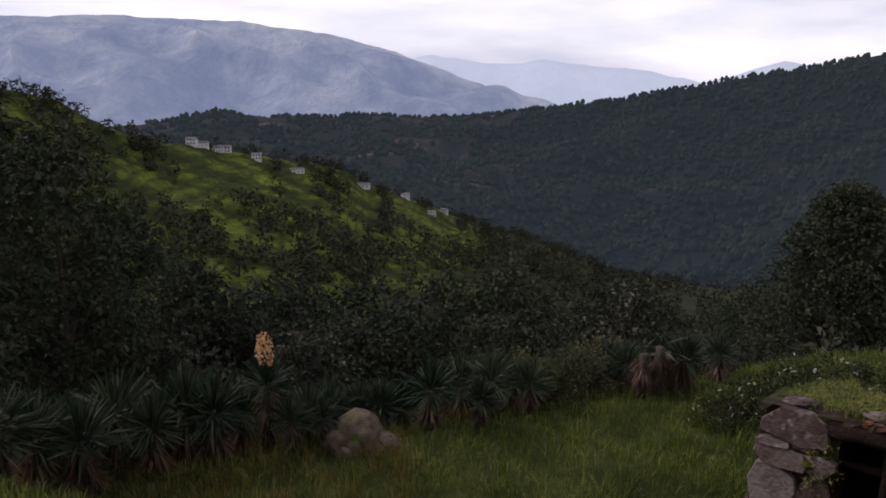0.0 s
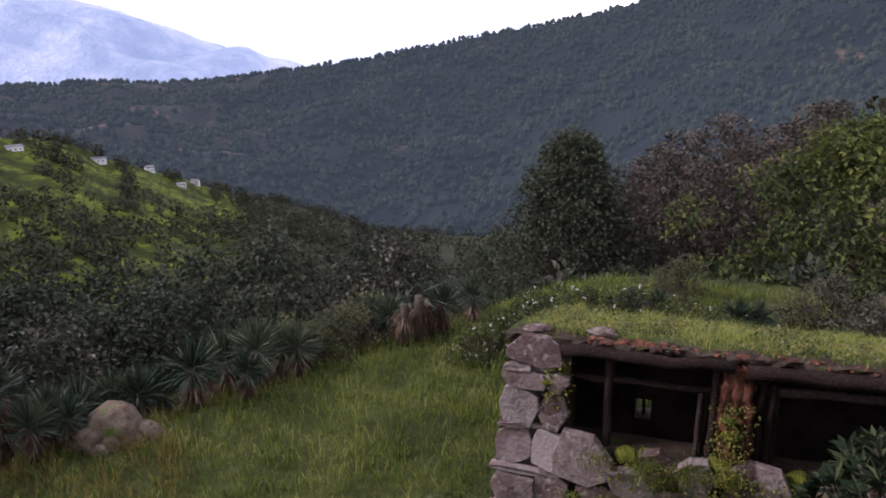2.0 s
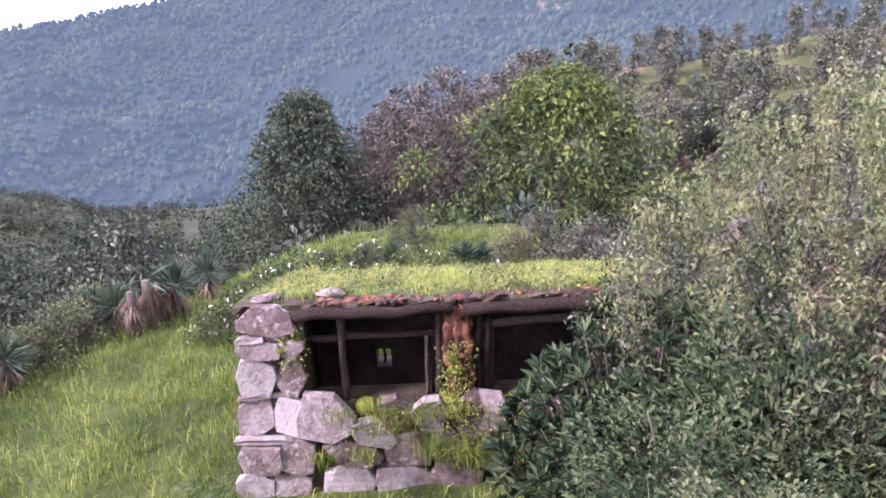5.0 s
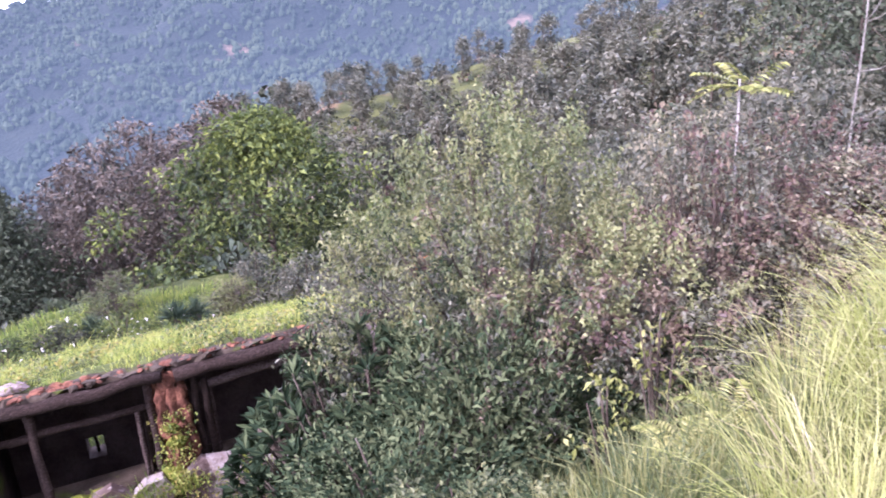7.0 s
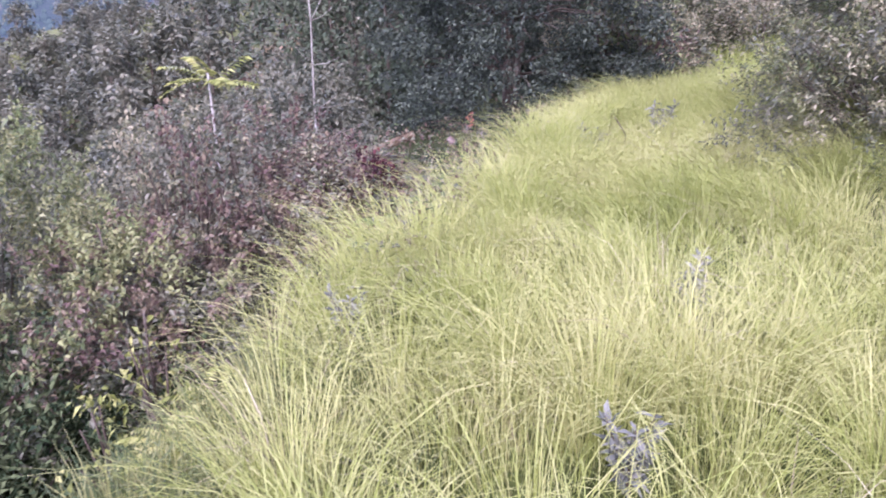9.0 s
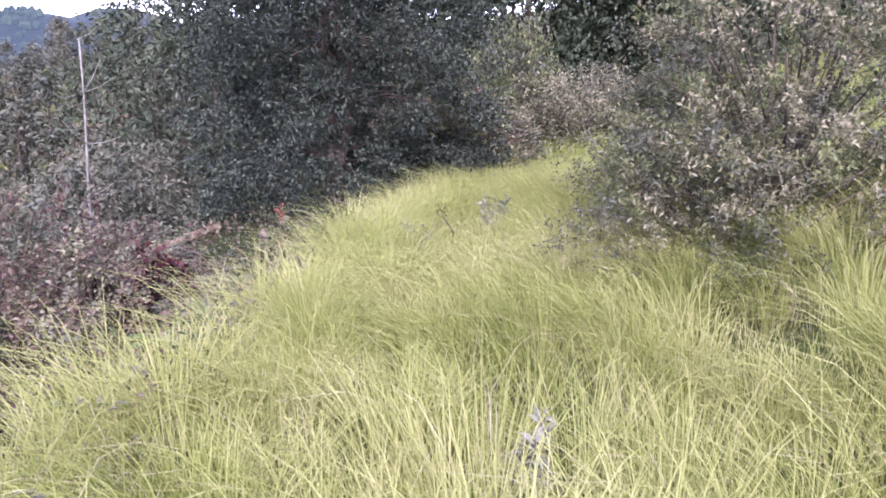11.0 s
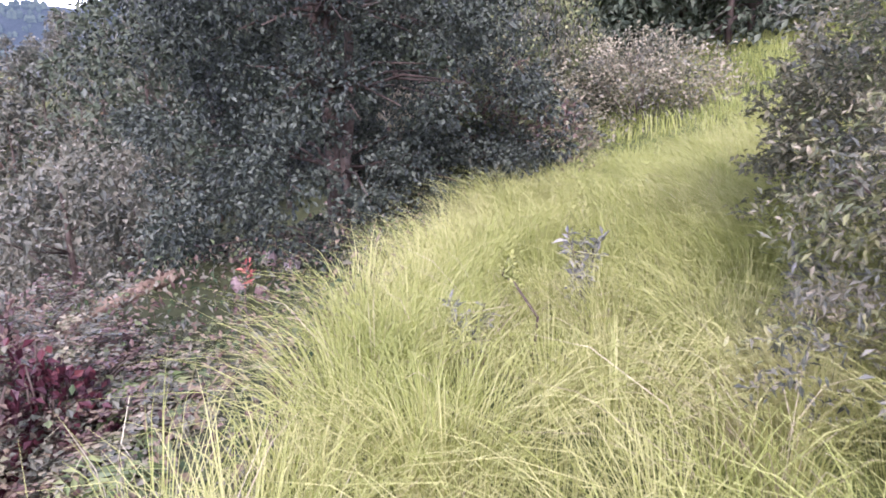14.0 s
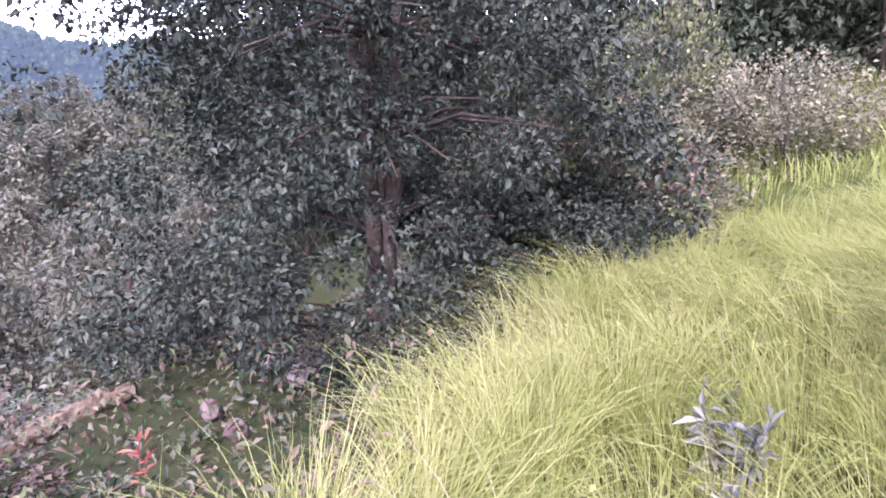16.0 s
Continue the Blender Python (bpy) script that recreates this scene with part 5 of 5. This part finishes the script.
sumac = thing("sumac_sapling", "pale-stemmed sapling topped with yellowing compound leaves", "tree")
rise = 0.8 - float(ground_at(8.45, 0.2))
mpart("trunk", branch_mesh("trunk", [tube([(0, 0, -0.2), (0.04, 0.02, rise * 0.5), (0, 0, rise)], [0.022, 0.018, 0.010], 7, 0.06)], M_PALE_BARK), sumac)
for k in range(9):
    az, up = 2 * np.pi * k / 9 + RNG.normal() * 0.3, RNG.uniform(-0.3, 0.9)
    t = np.linspace(0.15, 1, 11)
    c = np.column_stack([t * 0.45 * np.cos(az), t * 0.45 * np.sin(az), rise - 0.02 * k + 0.45 * (up * t + 0.25 * t - 0.35 * t ** 2)])
    side = np.array([-np.sin(az), np.cos(az), 0.1])
    v, f = leaf_quads(np.concatenate([c, c]), np.concatenate([np.tile(side, (11, 1)), np.tile(-side, (11, 1))]) + (0.4 * np.cos(az), 0.4 * np.sin(az), -0.1), 0.11, 0.032)
    mpart("leaf", mesh_of("leaf", v, f, M_YELLOW), sumac)
sumac.matrix_basis = pose(8.45, 0.2, float(ground_at(8.45, 0.2)))

# ---- grass ----
def grass(name, label, x, y, tuft, per, h0, h1, width, material, lean=0.5, steps=(0, 0.4, 0.75, 1.0), curl=0.6, drift=0.0):
    n = len(x)
    z = ground_at(x, y)
    hh = RNG.uniform(h0, h1, n)
    base = np.repeat(np.column_stack([x, y, z - 0.02]), per, 0)
    m = len(base)
    az, rr = RNG.uniform(0, 2 * np.pi, m), np.sqrt(RNG.uniform(0, 1, m)) * tuft
    base[:, 0] += rr * np.cos(az)
    base[:, 1] += rr * np.sin(az)
    comb = RNG.normal(size=(n, 2)) * 0.18 + drift * (np.column_stack([ripple(x, y, 0.9, 2), ripple(x, y, 0.8, 6)]) * 0.8 + PN * 0.3)
    comb = np.repeat(comb, per, 0)
    ln = np.column_stack([np.cos(az), np.sin(az)]) * (lean * rr / tuft * RNG.uniform(0.3, 1.3, m))[:, None] + comb
    v, f = blades(base, ln, np.repeat(hh, per) * RNG.uniform(0.55, 1.1, m), width * RNG.uniform(0.6, 1.3, m), curl, steps)
    return tagged(new(name, mesh_of(name, v, f, material)), label, "grass", kind="stuff")


def strip(n, s0, s1, u0, u1):
    s, u = RNG.uniform(s0, s1, n), RNG.uniform(u0, u1, n)
    edge = edge_u(s) + 0.05 + 0.55 * sstep(3.2, 4.0, s) * sstep(5.6, 4.6, s)
    edge = np.minimum(edge, np.interp(s, [0.5, 1.5, 2.5, 4.0], [-0.1, 0.1, 0.4, 1.1]))
    ok = u < edge + RNG.normal(size=n) * 0.15
    s, u = s[ok], u[ok]
    return PD[0] * s + PN[0] * u, PD[1] * s + PN[1] * u


gx, gy = strip(1250, 0.9, 14, -5, 1.5)
grass("tall_grass", "tall yellow-green tussock grass beside the path", gx, gy, 0.16, 125, 0.42, 0.76, 0.0038, M_GRASS, 0.80, curl=0.75, drift=0.26)
gx, gy = strip(1000, 14, 30, -14, 0.6)
grass("far_grass", "yellow-green grass of the far meadow", gx, gy, 0.4, 22, 0.35, 0.55, 0.018, M_GRASS, 0.4)
gx, gy = strip(190, 1.5, 14, -5, 1.5)
grass("straw_grass", "dry straw-coloured grass stalks among the green", gx, gy, 0.14, 26, 0.42, 0.74, 0.0035, M_STRAW, 1.0, curl=0.9, drift=0.4)
bs, bu = RNG.uniform(-0.5, 5.5, 900), RNG.uniform(-0.3, 3.6, 900)
grass("bank_grass", "short mixed green and brown grass along the bank", PD[0] * bs + PN[0] * bu, PD[1] * bs + PN[1] * bu, 0.2, 30, 0.14, 0.34, 0.006, M_BANK, 0.8, (0, 0.55, 1.0))
bs, bu = RNG.uniform(-7, 14, 900), RNG.uniform(-10, 0.2, 900)
ok = (bs < 0.9) | (bu < -4.6)
grass("hill_grass", "yellow-green grass on the rise behind the path", (PD[0] * bs + PN[0] * bu)[ok], (PD[1] * bs + PN[1] * bu)[ok], 0.4, 26, 0.25, 0.5, 0.012, M_GRASS, 0.6, (0, 0.55, 1.0))
gx, gy = RNG.normal(3.0, 0.35, 26), RNG.normal(2.6, 0.3, 26)
grass("wall_foot_grass", "long arching grass on the bank before the hut", gx, gy, 0.12, 46, 0.45, 0.8, 0.006, [M_TURF, M_GRASS], 0.8, curl=0.9)
# herbs and litter on the bank below the grass
bs, bu = RNG.uniform(4.5, 16, 22000), 4.5 * RNG.uniform(0, 1, 22000) ** 1.3
bu = edge_u(bs) + bu
bx, by = PD[0] * bs + PN[0] * bu, PD[1] * bs + PN[1] * bu
bz = ground_at(bx, by) + np.abs(RNG.normal(size=22000)) * 0.14 * (1 + ripple(bx, by, 2.0))
v, f = leaf_quads(np.column_stack([bx, by, bz]), RNG.normal(size=(22000, 3)) + (0, 0, 0.5), RNG.uniform(0.03, 0.09, 22000), RNG.uniform(0.02, 0.04, 22000))
half = RNG.integers(0, 3, 22000)
tagged(new("bank_herbs", mesh_of("bank_herbs", v, f, [M_LEAF_GREY, M_LEAF_BROWN, M_LEAF_BLUE], half)), "low herbs and leaf litter covering the bank", "undergrowth", kind="stuff")
# the lower terrace
hd, rd = RNG.uniform(-48, 62, 8200), np.sqrt(RNG.uniform(6.0 ** 2, 20.0 ** 2, 8200))
gx, gy = rd * np.sin(np.radians(hd)), rd * np.cos(np.radians(hd))
ha, hb = (gx - HUT_A[0]) * HUT_W[0] + (gy - HUT_A[1]) * HUT_W[1], -((gx - HUT_A[0]) * HUT_N[0] + (gy - HUT_A[1]) * HUT_N[1])
ok = ~((ha > -0.35) & (ha < HUT_LEN + 0.2) & (hb > -0.5) & (hb < HUT_DEEP + 0.15)) & (gx * PN[0] + gy * PN[1] > 4.6)
grass("terrace_grass", "fresh green grass covering the lower terrace", gx[ok], gy[ok], 0.30, 13, 0.18, 0.40, 0.015, M_TURF, 0.6, (0, 0.55, 1.0))
ok2 = ok & (RNG.uniform(size=8200) < 0.4) & (hd < -2) & (rd > 10.2)
grass("rim_grass", "long dry-tipped grass along the terrace edge", gx[ok2], gy[ok2], 0.16, 16, 0.3, 0.5, 0.010, M_DRY, 0.5)
# turf on the roof
ra_, rb_ = RNG.uniform(0.1, HUT_LEN, 900), 0.28 + (HUT_DEEP - 0.36) * RNG.uniform(0, 1, 900) ** 0.8
rp = HUT_A + ra_[:, None] * HUT_W - rb_[:, None] * HUT_N
rz = Z_TOP + 0.10 + (Z_BACK - Z_TOP) * rb_ / HUT_DEEP
base = np.repeat(np.column_stack([rp, rz]), 16, 0) + RNG.normal(size=(14400, 3)) * (0.07, 0.07, 0)
v, f = blades(base, RNG.normal(size=(14400, 2)) * 0.45, RNG.uniform(0.05, 0.19, 14400) * (1 + 0.6 * ripple(base[:, 0], base[:, 1], 2.2)), 0.009, steps=(0, 0.55, 1.0))
tagged(new("roof_turf", mesh_of("roof_turf", v, f, M_TURF)), "short green turf growing on the earth roof", "grass", kind="stuff")
hn = 5200
ha_, hb_ = RNG.uniform(0.1, HUT_LEN, hn), 0.06 + (HUT_DEEP - 0.2) * RNG.uniform(0, 1, hn) ** 0.8
hp = HUT_A + ha_[:, None] * HUT_W - hb_[:, None] * HUT_N
low = ripple(hp[:, 0], hp[:, 1], 1.6, 3) > -0.1
hz = Z_TOP + 0.10 + (Z_BACK - Z_TOP) * hb_ / HUT_DEEP + RNG.uniform(0, 0.12, hn)
v, f = leaf_quads(np.column_stack([hp, hz])[low], RNG.normal(size=(low.sum(), 3)) + (0, 0, 0.4), RNG.uniform(0.04, 0.09, low.sum()), RNG.uniform(0.025, 0.05, low.sum()))
tagged(new("roof_herbs", mesh_of("roof_herbs", v, f, [M_LEAF_BRIGHT, M_MOSSLEAF, M_LEAF_OLIVE], RNG.integers(0, 3, low.sum()))), "low leafy weeds spreading over the earth roof", "undergrowth", kind="stuff")
# creeping leaves down the pier and over the sill
n = 1800
ca = np.concatenate([RNG.normal(2.74, 0.11, 700), RNG.uniform(1.2, 3.9, 800), RNG.normal(0.62, 0.1, 300)])
cz = np.concatenate([-3.55 + 0.95 * RNG.uniform(0, 1, 700) ** 1.5, -3.42 - np.abs(RNG.normal(0, 0.28, 800)), RNG.normal(-2.62, 0.16, 300)])
cp = HUT_A + ca[:, None] * HUT_W + (0.04 + (Z_TOP - cz) * 0.10 + 0.12 * (cz < -3.3) + RNG.uniform(0, 0.10, n))[:, None] * HUT_N
v, f = leaf_quads(np.column_stack([cp, cz]), RNG.normal(size=(n, 3)) + (*HUT_N, 0.3), RNG.uniform(0.025, 0.06, n), RNG.uniform(0.02, 0.04, n))
tagged(new("wall_creeper", mesh_of("wall_creeper", v, f, [M_MOSSLEAF, M_TURF], RNG.integers(0, 2, n))), "mossy creeper leaves on the clay pier and sill", "plant", kind="stuff")
# tufts rooted in the wall
wt = []
for a, z, n, h in ((1.2, -3.3, 30, 0.22), (1.75, -3.32, 50, 0.3), (2.0, -3.5, 40, 0.28), (2.25, -3.35, 50, 0.3), (2.75, -3.3, 40, 0.2), (1.5, -3.9, 50, 0.25), (2.4, -3.9, 90, 0.5), (2.9, -4.0, 120, 0.6), (3.4, -4.0, 120, 0.6), (0.95, -3.95, 40, 0.25), (3.6, -3.4, 40, 0.3)):
    z -= 0.17
    p = hut(a, 0.26 + (Z_TOP - z) * 0.1, z)
    n, h = n * 2, h * 1.0
    base = np.array(p)[None] + RNG.normal(size=(n, 3)) * (0.11, 0.11, 0.04)
    wt.append(blades(base, RNG.normal(size=(n, 2)) * 0.4 + HUT_N * 0.3, RNG.uniform(0.5, 1.1, n) * h, 0.012))
v, f = join(wt)
tagged(new("wall_grass", mesh_of("wall_grass", v, f, M_TURF)), "grass tufts rooted between the wall slabs", "grass", kind="stuff")


# ---- ferns, thistles and stems in the grass ----
def fern(name, label, material, fronds, length, seed):
    g = np.random.default_rng(seed)
    ob = thing(name, label, "fern")
    for k in range(fronds):
        az = 2 * np.pi * k / fronds + g.normal() * 0.3
        t = np.linspace(0, 1, 16)
        rise = g.uniform(0.5, 0.9)
        c = np.column_stack([t * length * np.cos(az), t * length * np.sin(az), length * (rise * t - 0.75 * t ** 2.2)])
        ws = unit(np.gradient(c, axis=0))
        side = unit(np.cross(ws, (0, 0, 1)))
        ln = length * 0.28 * np.sin(np.pi * (0.12 + 0.88 * t)) + 0.01
        b2 = np.concatenate([c, c])
        w2 = np.concatenate([side + ws * 0.35, -side + ws * 0.35])
        v, f = leaf_quads(b2, w2, np.concatenate([ln, ln]), length * 0.055, 0.1)
        tagged(mpart("frond", mesh_of("frond", v, f, material), ob), kind="stuff")
    return ob


M_FERN = leafy("green_fern", (0.06, 0.09, 0.03), (0.10, 0.15, 0.05), (0.18, 0.22, 0.09))
f1 = fern("fern", "yellow-green fern with arching fronds at the grass edge", M_YELLOW, 7, 0.55, 81)
for k, (x, y, s) in enumerate(((4.1, -0.2, 0.55), (4.5, 0.15, 0.5), (3.7, -0.05, 0.5), (6.9, -0.9, 0.6))):
    stand(f1 if k == 0 else copy_thing(f1, Matrix()), x, y, s, sink=-0.1)
for x, y, top, sd in ((4.9, 0.3, -0.15, 83), (4.72, 0.55, -0.6, 84)):
    at_top(shrub("yellow_shrub", "spindly shrub with yellowing leaves at the grass edge", M_YELLOW, 0.8, 0.45, 9, 14, 0.06, 0.45, 6, feather=0.2, seed=sd), x, y, top, 0.8)
f2 = fern("fern", "dull green fern hanging over the bank", M_FERN, 8, 0.6, 82)
for k, (x, y, s) in enumerate(((7.2, -1.6, 1.0), (7.7, -1.9, 0.9), (8.2, -2.0, 0.8), (6.6, -1.2, 0.8), (7.0, -0.9, 0.9), (12.0, -4.6, 1.1), (11.2, -4.4, 0.9), (3.0, 8.3, 1.0), (2.7, 7.6, 1.1))):
    stand(f2 if k == 0 else copy_thing(f2, Matrix()), x, y, s, sink=0.0)


def thistle(name, label, material, height, seed, heads=6):
    g = np.random.default_rng(seed)
    ob = thing(name, label, "wildflower")
    stems, vs = [], []
    for k in range(heads):
        az, o = g.uniform(0, 2 * np.pi), g.uniform(0.05, 0.25) * height
        e = np.array([o * np.cos(az), o * np.sin(az), height * g.uniform(0.7, 1.05)])
        stems.append(tube([(0, 0, -0.05), e * (0.4, 0.4, 0.6), e], [0.006, 0.005, 0.003], 5))
        n = 34
        t = g.uniform(0.35, 1.0, n)
        p = e[None] * np.column_stack([t, t, t])
        d = g.normal(size=(n, 3)) + (0, 0, 0.5)
        vs.append(leaf_quads(p, d, g.uniform(0.06, 0.12, n), 0.028))
    tagged(mpart("branchwork", branch_mesh("branchwork", stems, M_BARK), ob), kind="stuff")
    v, f = join(vs)
    mpart("leaves", mesh_of("leaves", v, f, material), ob)
    return ob


t1 = thistle("silver_herb", "silvery-leaved herb standing in the tall grass", M_SILVER, 0.47, 91)
for k, (x, y, s) in enumerate(((7.95, -4.5, 1.0), (7.6, -4.25, 0.85), (7.2, -3.36, 0.85), (3.6, -2.5, 0.85), (2.5, -1.7, 0.7), (8.4, -4.75, 0.6), (3.9, -0.9, 0.7), (6.6, -4.9, 0.9), (6.9, -5.2, 1.0))):
    stand(t1 if k == 0 else copy_thing(t1, Matrix()), x, y, s)
ob = thing("yellow_flower_stem", "drooping stem of pale yellow flowers in the grass", "wildflower")
p = np.array([(0, 0, 0.0), (0.05, 0, 0.35), (0.0, 0.12, 0.50), (0.1, 0.35, 0.46), (0.25, 0.5, 0.5)])
mpart("stem", branch_mesh("stem", [tube(p, [0.008, 0.007, 0.006, 0.005, 0.003], 5)], M_BARK), ob)
q = np.array([p[2] + (p[4] - p[2]) * k for k in RNG.uniform(0, 1, 120)]) + RNG.normal(size=(120, 3)) * 0.018
v, f = leaf_quads(q, RNG.normal(size=(120, 3)), 0.035, 0.02)
mpart("blossom", mesh_of("blossom", v, f, M_YELLOW), ob)
stand(ob, 7.0, -3.6, 1.0, -80)
ob = thing("dry_reed", "clump of pale dry reed stalks at the grass edge", "reed")
for k in range(5):
    az, h = RNG.uniform(0, 2 * np.pi), RNG.uniform(0.55, 1.05)
    e = np.array([0.22 * np.cos(az), 0.22 * np.sin(az), h])
    mpart("stalk", branch_mesh("stalk", [tube([(0.04 * np.cos(az), 0.04 * np.sin(az), -0.1), e * (0.35, 0.35, 0.6), e, e + (0.12 * np.cos(az), 0.12 * np.sin(az), -0.08)], [0.006, 0.005, 0.004, 0.002], 5)], M_STRAWSTALK), ob)
stand(ob, 7.1, -1.75, 0.6, 0)
ob = thing("fallen_log", "weathered pale fallen log lying on the bank", "log")
line = np.array([(x, y, float(ground_at(x, y)) + 0.10) for x, y in ((10.56, -0.2), (10.52, -0.6), (10.43, -1.12), (10.36, -1.52), (10.26, -2.1))])
mpart("wood", branch_mesh("wood", [tube(line, [0.10, 0.10, 0.09, 0.08, 0.05], 12, 0.12)], M_TAN_BARK), ob)
mpart("snag", branch_mesh("snag", [tube([line[1], line[1] + (-0.25, -0.35, 0.12), line[1] + (-0.6, -0.5, 0.05)], [0.03, 0.025, 0.012], 6, 0.08)], M_BARK), ob)


scrub_cover("slope_undergrowth", "russet and grey-green brambles over the slope under the tree", 1100, (72, 108), (12.5, 30), 0.5, 55, [M_LEAF_BROWN, M_LEAF_GREY, M_LEAF_DARK, M_LEAF_DUSK], (0.10, 0.20), 0.6)
scrub_cover("rim_scrub", "low leafy scrub beyond the terrace edge", 700, (-45, 64), (20.5, 36), 0.8, 26, [M_LEAF_GREY, M_LEAF_DARK, M_LEAF_BRIGHT])


# ---- village ----
def house(name, label, w, d, h):
    ob = thing(name, label, "house", group="village houses")
    bm = bmesh.new()
    bmesh.ops.create_cube(bm, size=1.0, matrix=Matrix.Translation((0, 0, h / 2 - 1)) @ Matrix.Diagonal((w, d, h + 2, 1)))
    part("wall", bm, M_PAINT, ob)
    bm = bmesh.new()
    e, o = h, 0.5
    pts = [(-w / 2 - o, -d / 2 - o, e - 0.2), (w / 2 + o, -d / 2 - o, e - 0.2), (w / 2 + o, d / 2 + o, e - 0.2), (-w / 2 - o, d / 2 + o, e - 0.2), (-w / 2 - o, 0, e + d * 0.28), (w / 2 + o, 0, e + d * 0.28)]
    vs = [bm.verts.new(p) for p in pts]
    for f in ((0, 1, 5, 4), (2, 3, 4, 5), (1, 2, 5), (3, 0, 4), (3, 2, 1, 0)):
        bm.faces.new([vs[k] for k in f])
    part("roof", bm, M_SLATE, ob)
    for k in range(3):
        for row in range(2 if h > 4 else 1):
            bm = bmesh.new()
            bmesh.ops.create_cube(bm, size=1.0, matrix=Matrix.Translation(((k - 1) * w * 0.3, -d / 2, 1.4 + row * 2.5)) @ Matrix.Diagonal((1.0, 0.3, 1.3, 1)))
            part("window", bm, M_DARK, ob)
    return ob


h1 = house("village_house", "small whitewashed village house with a slate roof", 8, 5, 4.6)
h2 = house("village_house", "long whitewashed village house with a slate roof", 12, 5, 3.4)
used = set()
for head, r, kind in HOUSES:
    proto = (h1, h2)[kind]
    ob = copy_thing(proto, Matrix()) if kind in used else proto
    used.add(kind)
    plant_at(ob, head, r, RNG.uniform(-30, 30) - head, 0.9)
